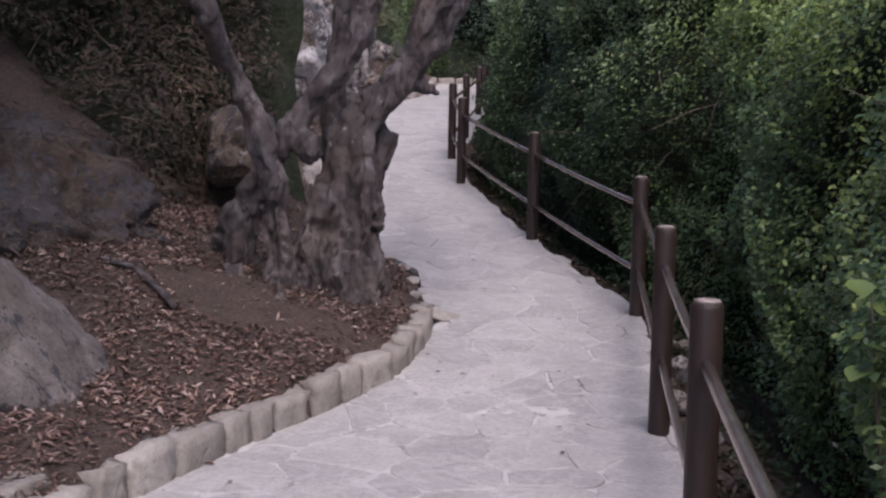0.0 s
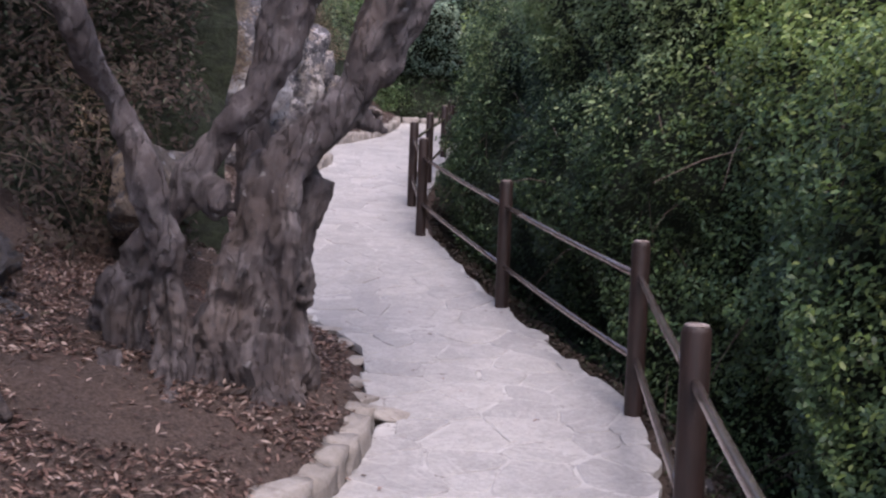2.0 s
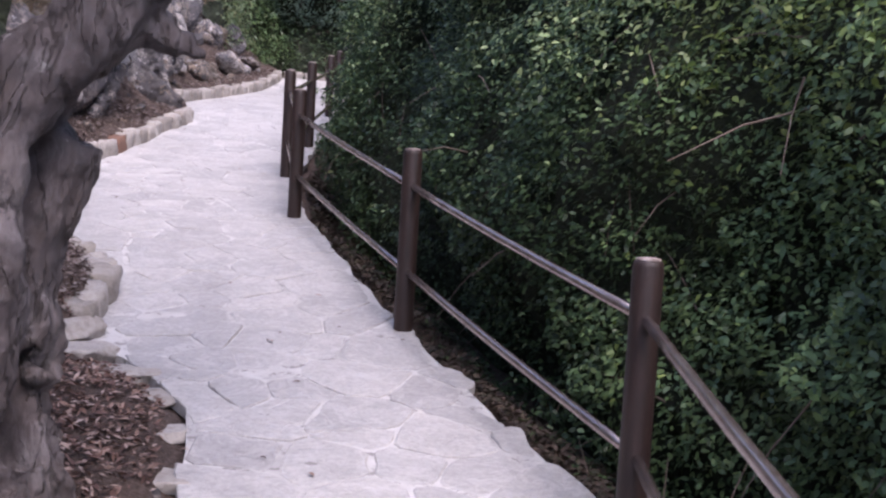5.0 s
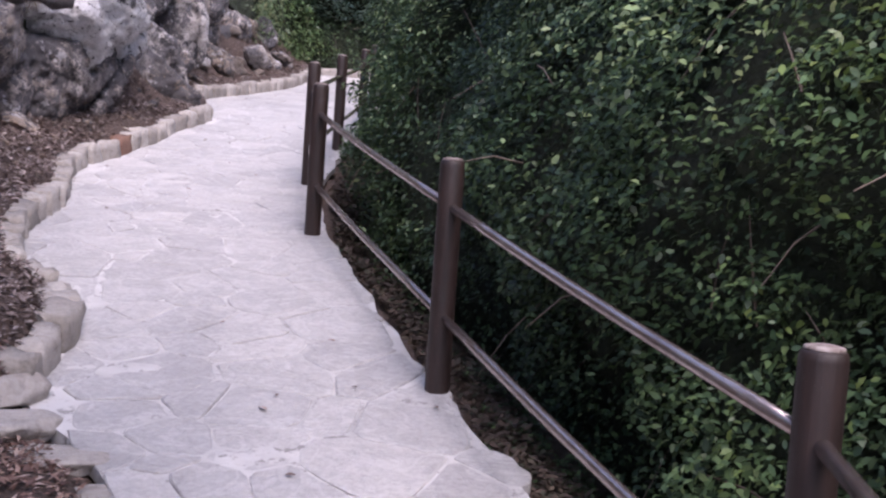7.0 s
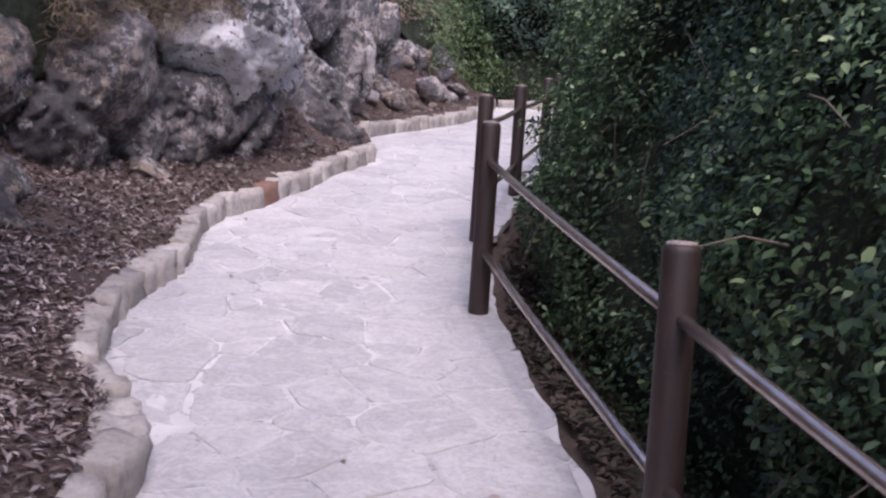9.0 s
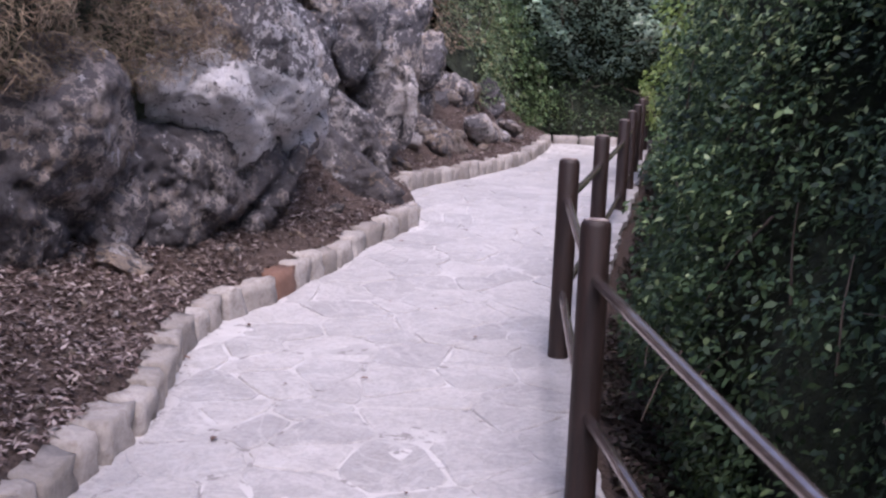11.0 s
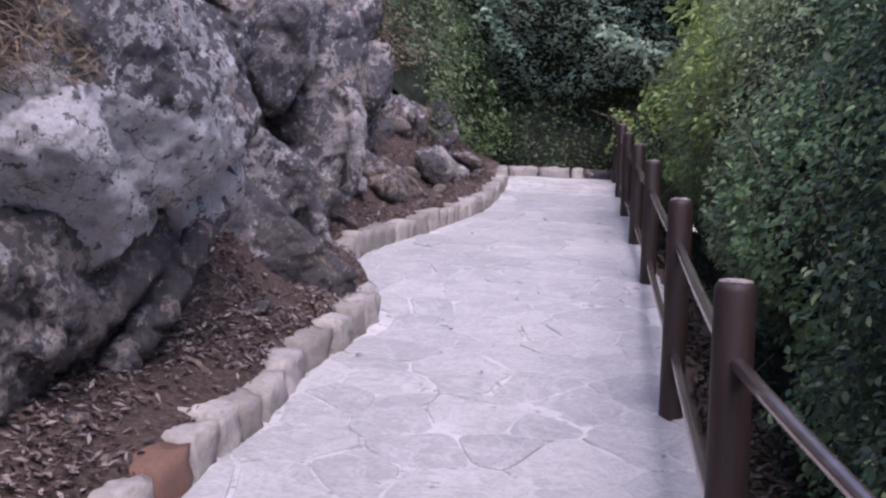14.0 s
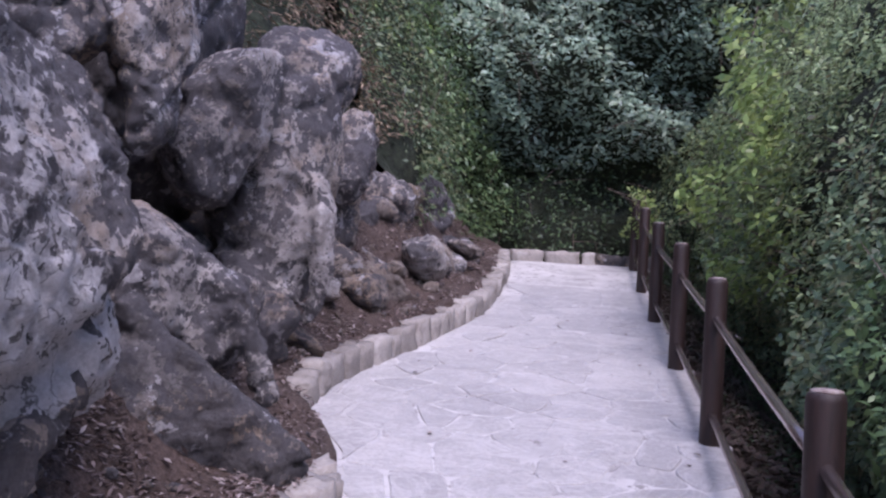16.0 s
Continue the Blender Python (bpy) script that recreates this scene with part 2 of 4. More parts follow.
M_DRY = leaf_material("dry_brush", [(0.12, 0.085, 0.06), (0.20, 0.145, 0.10), (0.29, 0.215, 0.145), (0.14, 0.125, 0.07)], 0.8, 0.1)
M_LITTER = leaf_material("dead_leaf", [(0.07, 0.036, 0.03), (0.14, 0.078, 0.062), (0.24, 0.155, 0.125), (0.42, 0.32, 0.28)], 0.75, 0.05)
M_LITTER2 = leaf_material("fine_litter", [(0.09, 0.06, 0.055), (0.17, 0.125, 0.115), (0.28, 0.22, 0.205), (0.42, 0.36, 0.34)], 0.8, 0.05)
M_TWIG, nt, b = mat_base("twig", 0.9)
b.inputs["Base Color"].default_value = (0.13, 0.10, 0.08, 1)
# Near-black green for the sheet that stands in for shade inside bushes.
M_CORE, nt, b = mat_base("shade_backing", 0.95)
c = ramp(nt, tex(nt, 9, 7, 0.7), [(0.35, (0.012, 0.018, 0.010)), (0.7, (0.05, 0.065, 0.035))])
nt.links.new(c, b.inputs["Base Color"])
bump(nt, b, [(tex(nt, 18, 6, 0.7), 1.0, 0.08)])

# ---- plan ----
PATH_Y = (-60, 0, 3.2, 5.24, 7.76, 8.3, 10.35, 11.74, 13.28, 15.17, 16.2, 17.3, 18.9, 20, 20.7, 22, 28.3, 33, 60)
PATH_Z = (-0.4, -0.02, 0.04, 0.12, 0.41, 0.5, 0.79, 1.05, 1.275, 1.585, 1.74, 1.93, 2.2, 2.42, 2.52, 2.68, 3.55, 4.1, 8)
LEFT_Y = (-6, 2, 3.5, 4.34, 5.09, 5.81, 6.4, 7.1, 7.55, 7.9, 9.03, 9.5, 9.95, 10.1, 10.8, 11.25, 11.6, 12.4, 13, 13.8, 14.7, 15.3, 16, 16.5, 17.1, 17.65, 18.15, 18.8, 19.1, 19.6, 20.15, 20.75, 21.3, 22.05, 23.4, 24.4, 26.3, 28.3, 40)
LEFT_X = (-1.5, -1.4, -1.12, -0.8, -0.46, 0.01, 0.27, 0.42, 0.5, 0.38, 0.33, 0.1, -0.22, -0.24, -0.2, -0.36, -0.64, -0.86, -0.92, -0.9, -1.04, -1.08, -0.88, -0.8, -0.65, -0.62, -0.47, -0.31, -0.34, -0.38, -0.63, -0.55, -0.41, -0.16, 0.3, 0.53, 0.77, 0.92, 1.6)
POSTS = [(0.55, -1.2, 1.03), (0.9, 1.0, 1.03), (1.265, 3.17, 1.089), (1.6, 5.24, 1.222), (1.99, 7.757, 1.454), (1.472, 10.353, 1.84), (0.895, 13.277, 2.33), (0.844, 15.166, 2.638), (1.134, 17.29, 2.925), (1.496, 19.996, 3.283), (1.73, 21.97, 3.56), (1.96, 24.0, 3.84), (2.2, 26.0, 4.13), (2.45, 28.0, 4.4)]
PX, PY = [p[0] for p in POSTS], [p[1] for p in POSTS]


def path_z(y):
    return float(np.interp(y, PATH_Y, PATH_Z))


def left_x(y):
    return float(np.interp(y, LEFT_Y, LEFT_X))


def right_x(y):
    return float(np.interp(y, PY, PX)) + float(np.interp(y, (5, 7, 11, 13), (0.06, 0.0, 0.0, 0.06)))


def fbm(x, y, z, s, o=4):
    return noise.fractal(Vector((x * s, y * s, z * s)), 1.0, 2.0, o)


STEEP_Y = (-8, 0, 4, 7, 9, 11, 15, 18, 20, 24, 29)
STEEP_D = (3.0, 3.0, 2.6, 2.3, 2.0, 1.5, 1.0, 0.45, 0.45, 0.45, 0.5)


def ground_z(x, y):
    """Height of the ground beside the path."""
    lx, rx, g = left_x(y), right_x(y), path_z(y)
    if lx <= x <= rx:
        z = g - 0.07
    elif x < lx:
        dd = lx - x
        k = min(dd / 0.12, 1)
        st = float(np.interp(y, STEEP_Y, STEEP_D))
        kerb = 0.14 if (y < 7.5 or y > 10) else -0.03
        z = g - 0.07 + (0.07 + kerb) * k + 0.26 * min(dd, st) + 0.05 * fbm(x, y, 0, 1.5) * k
        z += float(np.interp(y, (2, 8, 10), (0.45, 0.45, 1.15))) * max(0, min(dd - st, 3.5)) + 0.4 * max(0, dd - st - 3.5) + 0.25 * max(0, min(1, (dd - st))) * fbm(x, y, 3, 0.8)
    else:
        dd = x - rx
        z = g - 0.07 - 0.08 * min(dd / 0.15, 1) - 0.55 * max(0, min(dd - 0.15, 3.0)) + 0.05 * fbm(x, y, 0, 2.0)
    if y > 28.9:
        z = min(z, path_z(28.9) + 0.1) - 0.05 * (y - 28.9)
    return z


def mesh_of(name, verts, faces, mat, smooth=False):
    me = bpy.data.meshes.new(name)
    me.from_pydata(verts, [], faces)
    me.materials.append(mat)
    if smooth:
        me.polygons.foreach_set("use_smooth", [True] * len(me.polygons))
    me.update()
    return me


def child(ob, parent, label="", kind=""):
    ob.parent = parent
    return tagged(ob, label, "", "", kind)


def bm_part(name, bm, mat, parent=None, label="", smooth=True):
    me = bpy.data.meshes.new(name)
    bm.to_mesh(me)
    bm.free()
    me.materials.append(mat)
    if smooth:
        me.polygons.foreach_set("use_smooth", [True] * len(me.polygons))
    ob = new(name, me)
    if parent:
        child(ob, parent, label)
    return ob


# ---- ground ----
def build_ground():
    xs = np.concatenate([np.linspace(-300, -12, 8), np.arange(-10, -2.5, 0.4), np.arange(-2.5, 3.2, 0.06), np.arange(3.2, 9, 0.5), np.linspace(10, 300, 9)])
    ys = np.concatenate([np.linspace(-300, -9, 6), np.arange(-8, 2, 0.5), np.arange(2, 30, 0.1), np.arange(30, 40, 1.0), np.linspace(42, 400, 7)])
    nx = len(xs)
    verts = [(float(x), float(y), ground_z(float(x), float(y))) for y in ys for x in xs]
    faces = [(j * nx + i, j * nx + i + 1, (j + 1) * nx + i + 1, (j + 1) * nx + i) for j in range(len(ys) - 1) for i in range(nx - 1)]
    tagged(new("ground", mesh_of("ground", verts, faces, M_SOIL, True)), "reddish brown bare soil bank beside a stone path", "ground", "", "structure")


build_ground()


def build_pavement():
    """Mortar bed of the path, with a ragged right edge."""
    verts, faces = [], []
    ys = np.arange(-6, 28.5, 0.07)
    for y in ys:
        y = float(y)
        a = left_x(y) + 0.02 + (0.03 * noise.noise(Vector((0, y * 4, 0))) if 7.5 < y < 10 else -0.04)
        b_ = right_x(y) + 0.01 + 0.04 * noise.noise(Vector((5, y * 3.1, 0)))
        g = path_z(y)
        for k in range(31):
            x = a + (b_ - a) * k / 30
            verts.append((x, y, g - 0.003 + 0.010 * noise.noise(Vector((x * 2.5, y * 3.5, 0))) + 0.004 * noise.noise(Vector((x * 9, y * 9, 7)))))
        verts.append((a, y, g - 0.2))
        verts.append((b_, y, g - 0.2))
    n = 33
    for j in range(len(ys) - 1):
        o = j * n
        for k in range(30):
            faces.append((o + k, o + k + 1, o + n + k + 1, o + n + k))
        faces.append((o + 31, o, o + n, o + n + 31))
        faces.append((o + 30, o + 32, o + n + 32, o + n + 30))
    return tagged(new("pavement", mesh_of("pavement", verts, faces, M_MORTAR, False)), "pale grey crazy-paved flagstone path with whitish mortar joints, rising gently", "path", "", "structure")


pavement = build_pavement()


# ---- fence ----
def tube(bm, pts, radii, seg=12, caps=True, wob=0.0, seed=0, flute=0.0):
    rings = []
    pts = [Vector(p) for p in pts]
    side = None
    for i, p in enumerate(pts):
        t = (pts[min(i + 1, len(pts) - 1)] - pts[max(i - 1, 0)]).normalized()
        if side is None:
            side = t.cross(Vector((0, 1, 0.01))).normalized()
        side = (side - t * side.dot(t)).normalized()
        up = t.cross(side)
        ring = []
        for k in range(seg):
            a = 2 * math.pi * k / seg
            q = side * math.cos(a) + up * math.sin(a)
            r = radii[i]
            if wob or flute:
                r *= 1 + wob * noise.noise(p * 2.0 + q * 1.3 + Vector((seed, 0, 0))) * 2 + flute * math.sin(a * 5 + seed + 1.5 * p.z)
            ring.append(bm.verts.new(p + q * r))
        rings.append(ring)
    for a, b_ in zip(rings, rings[1:]):
        for k in range(seg):
            bm.faces.new((a[k], a[(k + 1) % seg], b_[(k + 1) % seg], b_[k]))
    if caps:
        bm.faces.new(rings[0][::-1])
        bm.faces.new(rings[-1])
    return rings


def spline(pts, n):
    """Catmull-Rom through rows of numbers."""
    pts = np.array(pts, float)
    out = []
    m = len(pts)
    for i in range(m - 1):
        p0, p1, p2, p3 = pts[max(i - 1, 0)], pts[i], pts[i + 1], pts[min(i + 2, m - 1)]
        for k in range(n):
            t = k / n
            out.append(0.5 * (2 * p1 + (p2 - p0) * t + (2 * p0 - 5 * p1 + 4 * p2 - p3) * t * t + (3 * p1 - p0 - 3 * p2 + p3) * t ** 3))
    out.append(pts[-1])
    return out


def build_fence():
    fence = tagged(new("fence"), "dark brown round-post fence with two rails along the path edge", "fence")
    fence.location = (POSTS[0][0], POSTS[0][1], path_z(POSTS[0][1]))
    bpy.context.view_layer.update()
    for i, (x, y, top) in enumerate(POSTS):
        g = top - 1.05
        bm = bmesh.new()
        tube(bm, [(x, y, z) for z in (g - 0.25, g, g + 0.5, g + 1.02, g + 1.038, g + 1.044)], [0.057, 0.057, 0.056, 0.056, 0.053, 0.047], 20)
        post = bm_part("post", bm, M_WOOD)
        child(post, fence)
        post.matrix_parent_inverse = fence.matrix_world.inverted()
        bm = bmesh.new()
        tube(bm, [(x, y, g + 1.043), (x, y, g + 1.052), (x, y, g + 1.056)], [0.048, 0.044, 0.025], 20)
        cap = bm_part("post_end", bm, M_CAP)
        child(cap, post, "worn pale top of post")
        if i:
            x0, y0, top0 = POSTS[i - 1]
            g0 = top0 - 1.05
            for h in (0.84, 0.345):
                a, b_ = Vector((x0, y0, g0 + h)), Vector((x, y, g + h))
                dn = (b_ - a).normalized() * 0.045
                bm = bmesh.new()
                a2, b2 = a + dn, b_ - dn
                tube(bm, [a2.lerp(b2, k / 6) + Vector((0, 0, -0.012 * math.sin(math.pi * k / 6))) for k in range(7)], [0.021] * 7, 12)
                rail = bm_part("rail", bm, M_RAIL)
                child(rail, fence)
                rail.matrix_parent_inverse = fence.matrix_world.inverted()


build_fence()


# ---- foliage ----
def add_leaves(name, P, N, size, mat, parent, seed, narrow=0.42, spread=0.9, var=0.4, shaped=False):
    rng = np.random.default_rng(seed)
    n = len(P)
    N = N + rng.normal(0, spread, (n, 3)) * 0.6
    N /= np.linalg.norm(N, axis=1)[:, None] + 1e-9
    A = np.cross(N, rng.normal(0, 1, (n, 3)))
    A /= np.linalg.norm(A, axis=1)[:, None] + 1e-9
    B = np.cross(N, A)
    L = size * (1 + var * rng.uniform(-1, 1, n))[:, None]
    W = L * narrow
    k = 6 if shaped else 4
    if shaped:
        C = N * L * 0.07
        V = np.stack([P - A * L * 0.5 - C, P - A * L * 0.12 + B * W * 0.5 + C, P + A * L * 0.25 + B * W * 0.36 + C, P + A * L * 0.5 - C, P + A * L * 0.25 - B * W * 0.36 + C, P - A * L * 0.12 - B * W * 0.5 + C], 1).reshape(-1, 3)
    else:
        V = np.stack([P - A * L * 0.5, P + B * W * 0.5 + N * L * 0.1, P + A * L * 0.5 + N * L * 0.06, P - B * W * 0.5 + N * L * 0.1], 1).reshape(-1, 3)
    me = bpy.data.meshes.new(name)
    me.vertices.add(k * n)
    me.vertices.foreach_set("co", V.astype(np.float32).ravel())
    me.loops.add(k * n)
    me.loops.foreach_set("vertex_index", np.arange(k * n, dtype=np.int32))
    me.polygons.add(n)
    me.polygons.foreach_set("loop_start", np.arange(0, k * n, k, dtype=np.int32))
    me.update(calc_edges=True)
    me.materials.append(mat)
    ob = new(name, me)
    if parent:
        child(ob, parent, "", "stuff")
    return ob


def foliage_sheet(name, label, category, fn, u0, u1, v0, v1, per_m2, size, mat, seed, depth=0.3, lump=0.35, narrow=0.42, twigs=20, core=True, step=0.3, gap=0.0, second=None, shaped=False, thin=0.0):
    """A bush whose outer face is fn(u, v) -> (point, outward normal); u, v in metres."""
    bush = tagged(new(name), label, category)
    p0, _ = fn((u0 + u1) / 2, v0)
    bush.location = p0
    bush.matrix_world = Matrix.Translation(p0)
    inv = Matrix.Translation(p0).inverted()
    rng = np.random.default_rng(seed)

    def surf(u, v):
        p, nn = fn(u, v)
        q = p * 0.9
        out = lump * noise.noise(q) * 1.3 + lump * 0.55 * noise.noise(q * 2.7) + lump * 0.3 * noise.noise(q * 6.0)
        return p, nn, min(out, 0.30) if name == "hedge_bush" else out

    n = int((u1 - u0) * (v1 - v0) * per_m2)
    P, N, H = [], [], []
    for _ in range(n):
        u, v = rng.uniform(u0 - 0.1, u1 + 0.1), rng.uniform(v0, v1)
        p, nn, out = surf(u, v)
        clump = noise.noise(p * 4.5)
        if clump < -0.28 + gap and rng.random() < 0.7:
            continue
        if thin and rng.random() < thin * (1 - min(1, (v - v0) / 1.7)):
            continue
        H.append(v)
        q = p + nn * (out - depth * rng.random() ** 1.6 + 0.12 * clump)
        P.append(q)
        N.append(nn + Vector((0, 0, 0.7)))
    P, N = np.array(P), np.array(N)
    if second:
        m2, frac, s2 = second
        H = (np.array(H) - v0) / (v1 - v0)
        # Second leaf gains share with height; on the hedge this paints its lit top.
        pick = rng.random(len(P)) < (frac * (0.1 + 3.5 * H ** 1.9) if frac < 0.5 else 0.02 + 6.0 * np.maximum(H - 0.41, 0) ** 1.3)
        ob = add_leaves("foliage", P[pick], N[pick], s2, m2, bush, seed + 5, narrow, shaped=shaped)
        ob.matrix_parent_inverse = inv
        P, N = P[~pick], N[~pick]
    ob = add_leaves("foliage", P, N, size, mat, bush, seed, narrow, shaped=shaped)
    ob.matrix_parent_inverse = inv
    # Added dark sheet behind the leaves: closes gaps and paints the bush's inner shade.
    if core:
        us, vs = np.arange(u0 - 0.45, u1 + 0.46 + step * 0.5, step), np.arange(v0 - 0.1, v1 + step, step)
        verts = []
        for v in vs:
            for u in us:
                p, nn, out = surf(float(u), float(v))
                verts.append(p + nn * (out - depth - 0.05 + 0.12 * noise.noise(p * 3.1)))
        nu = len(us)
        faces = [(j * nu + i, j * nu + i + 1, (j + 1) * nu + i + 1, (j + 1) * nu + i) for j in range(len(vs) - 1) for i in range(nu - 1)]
        c_ = new("shade_backing", mesh_of("shade_backing", verts, faces, M_CORE, True))
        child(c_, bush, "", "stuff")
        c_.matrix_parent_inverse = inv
    if twigs:
        bm = bmesh.new()
        for _ in range(twigs):
            u, v = rng.uniform(u0, u1), rng.uniform(v0, v1 * 0.9 + v0 * 0.1)
            p, nn, out = surf(u, v)
            a = p + nn * (out - 0.15)
            dd = Vector(rng.normal(0, 1, 3))
            dd = (dd - nn * dd.dot(nn) * 0.7 + Vector((0, 0, 0.4))).normalized() * rng.uniform(0.25, 0.7)
            tube(bm, [a, a + dd * 0.5 + nn * 0.05, a + dd + nn * 0.08 - Vector((0, 0, 0.05))], [0.006, 0.004, 0.002], 4, False)
        t = bm_part("twig", bm, M_TWIG)
        child(t, bush, "thin bare twigs", "stuff")
        t.matrix_parent_inverse = inv
    return bush


def hedge_fn(y, h):
    """Outer face of the hedge along the fence; h above its foot."""
    gap = float(np.interp(y, (-4, 7, 9, 12, 14, 16.5, 19, 23, 29), (0.75, 0.55, 0.4, 0.32, 0.26, 0.26, 0.35, 0.45, 0.5)))
    lean = (0.34 * max(0, h - 1.2) + 0.25 * max(0, h - 2.8)) * float(np.interp(y, (7, 9.5, 12, 14), (1, 0.35, 0.35, 1)))
    x = right_x(y) + gap + lean + float(np.interp(y, (7, 9.5, 15, 17), (0.6, 0.45, 0.45, 0.6))) * (1 - min(h / 1.9, 1)) ** 1.2
    return Vector((x, y, path_z(y) - 0.65 + h)), Vector((-0.95, -0.2, 0.28)).normalized()


HEDGE = [(-4, 0.5), (0.5, 3.5), (3.5, 6.2), (6.2, 9), (9, 11.6), (11.6, 14), (14, 16.5), (16.5, 19), (19, 22), (22, 25.5), (25.5, 29.5)]
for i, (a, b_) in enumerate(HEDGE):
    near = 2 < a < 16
    # Sections 4-6 use the darker leaf to paint the shade that falls on them.
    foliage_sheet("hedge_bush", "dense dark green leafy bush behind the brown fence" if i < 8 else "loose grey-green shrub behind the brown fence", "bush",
                  hedge_fn, a, b_, 0.0, 4.8 if i < 8 else 4.2, 3100 if near else 1400, 0.040 if near else 0.058, (M_LEAF_SHADE if i in (4, 5, 6) else M_LEAF) if i < 8 else M_LEAF2, 100 + i, depth=0.34, lump=0.42,
                  narrow=0.5, twigs=26, second=(M_LEAF_LIT if i >= 4 else M_LEAFB, 0.42 if i < 3 else 0.6 if i in (3, 4, 5) else 0.2 if i < 8 else 0.42, 0.044), shaped=near, thin=0.85 if i in (4, 5) else 0.35)


def end_fn(x, h):
    """Face of the wood beyond the end of the path, hollow below."""
    y = 29.4 + 1.0 * math.exp(-((h - 1.2) / 1.1) ** 2) - 0.1 * max(0, h - 2.5) - 0.05 * (x - 1.5) ** 2
    return Vector((x, y, 3.4 + h)), Vector((0.0, -0.95, 0.25)).normalized()


for i, (a, b_) in enumerate([(-6, -2), (-2, 0.7), (0.7, 3.4), (3.4, 6.5), (6.5, 10)]):
    foliage_sheet("thicket", "dark blue-green thicket closing the end of the path", "bush", end_fn, a, b_, 1.7, 9, 1000, 0.10, M_LEAF3, 200 + i, depth=0.5, lump=0.7, twigs=110, step=0.4)


# Dark leaf colour here stands in for the canopy's shade at the thicket foot.
foliage_sheet("thicket", "low leaves painted dark as a shaded hollow under the thicket beyond the end kerb", "bush", lambda x, h: (Vector((x, 30.0 + 0.3 * abs(h - 1), 3.3 + h)), Vector((0, -0.95, 0.2)).normalized()),
              -1.5, 8, -0.1, 2.4, 420, 0.07, M_LEAF_SHADE, 230, depth=0.5, lump=0.5, twigs=60, second=(M_LEAF2, 0.04, 0.07))


def left_green_fn(y, h):
    x = left_x(y) - 0.55 - 0.30 * h + 0.15 * max(0, y - 26)
    return Vector((x, y, path_z(y) + 0.3 + h)), Vector((0.9, -0.35, 0.3)).normalized()


foliage_sheet("bank_shrub", "grey-green trailing shrub on the bank above pale rocks", "bush", left_green_fn, 24.8, 27.3, 0.4, 7, 800, 0.07, M_LEAF2, 301, depth=0.4, lump=0.5, second=(M_LEAFB, 0.12, 0.07))
foliage_sheet("bank_shrub", "dark green trailing shrub on the bank at the path end", "bush", left_green_fn, 27.3, 31, 0.0, 8, 600, 0.08, M_LEAF, 302, depth=0.5, lump=0.5, second=(M_LEAF2, 0.4, 0.08))


def dry_fn(y, h):
    x = left_x(y) - 0.85 - 0.42 * h
    return Vector((x, y, path_z(y) + 1.3 + h)), Vector((0.85, -0.3, 0.45)).normalized()


foliage_sheet("dry_shrub", "reddish brown dry brush on the bank above the rocks", "bush", dry_fn, 21.5, 25.0, 0.2, 4.5, 700, 0.08, M_DRY, 311, depth=0.4, lump=0.35, narrow=0.2, second=(M_LEAF2, 0.35, 0.06))
foliage_sheet("dry_shrub", "brown dry brush with grey-green leaves above the rocks", "bush", dry_fn, 18.0, 21.5, 1.2, 5, 700, 0.08, M_DRY, 312, depth=0.4, lump=0.35, narrow=0.2, second=(M_LEAF2, 0.4, 0.06))


def upper_fn(y, h):
    x = left_x(y) - 1.5 - 0.32 * h
    return Vector((x, y, path_z(y) + 0.95 + h)), Vector((0.85, -0.35, 0.4)).normalized()


for i, (a, b_, m_) in enumerate([(10.2, 12.6, M_DRY), (12.6, 14.8, M_DRY)]):
    foliage_sheet("bank_brush", "tangled brown and olive brush on the shaded bank", "bush", upper_fn, a, b_, -0.3, 4, 2000, 0.06, m_, 320 + i, depth=0.4, lump=0.4, narrow=0.3, second=(M_OLIVE, 0.4, 0.05))


def grass_fn(y, h):
    return Vector((-1.36 - 0.16 * h + 0.25 * (y - 16), y, path_z(y) + 1.15 + h)), Vector((0.8, -0.5, 0.35)).normalized()


foliage_sheet("dry_grass", "straw-brown dry grass hanging over the huge boulder", "dry grass", grass_fn, 14.4, 16.5, 0.2, 3, 6000, 0.11, M_DRY, 340, depth=0.3, lump=0.2, narrow=0.045, twigs=30)


def cave_fn(x, h):
    y = 8.5 + 0.95 * (x + 2.8) + 0.22 * h
    return Vector((x, y, 0.95 + h)), Vector((0.45, -0.85, 0.2)).normalized()


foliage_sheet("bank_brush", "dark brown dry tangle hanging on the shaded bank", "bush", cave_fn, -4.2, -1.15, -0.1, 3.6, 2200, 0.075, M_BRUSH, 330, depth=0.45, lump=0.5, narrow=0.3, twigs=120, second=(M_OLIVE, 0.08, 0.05))


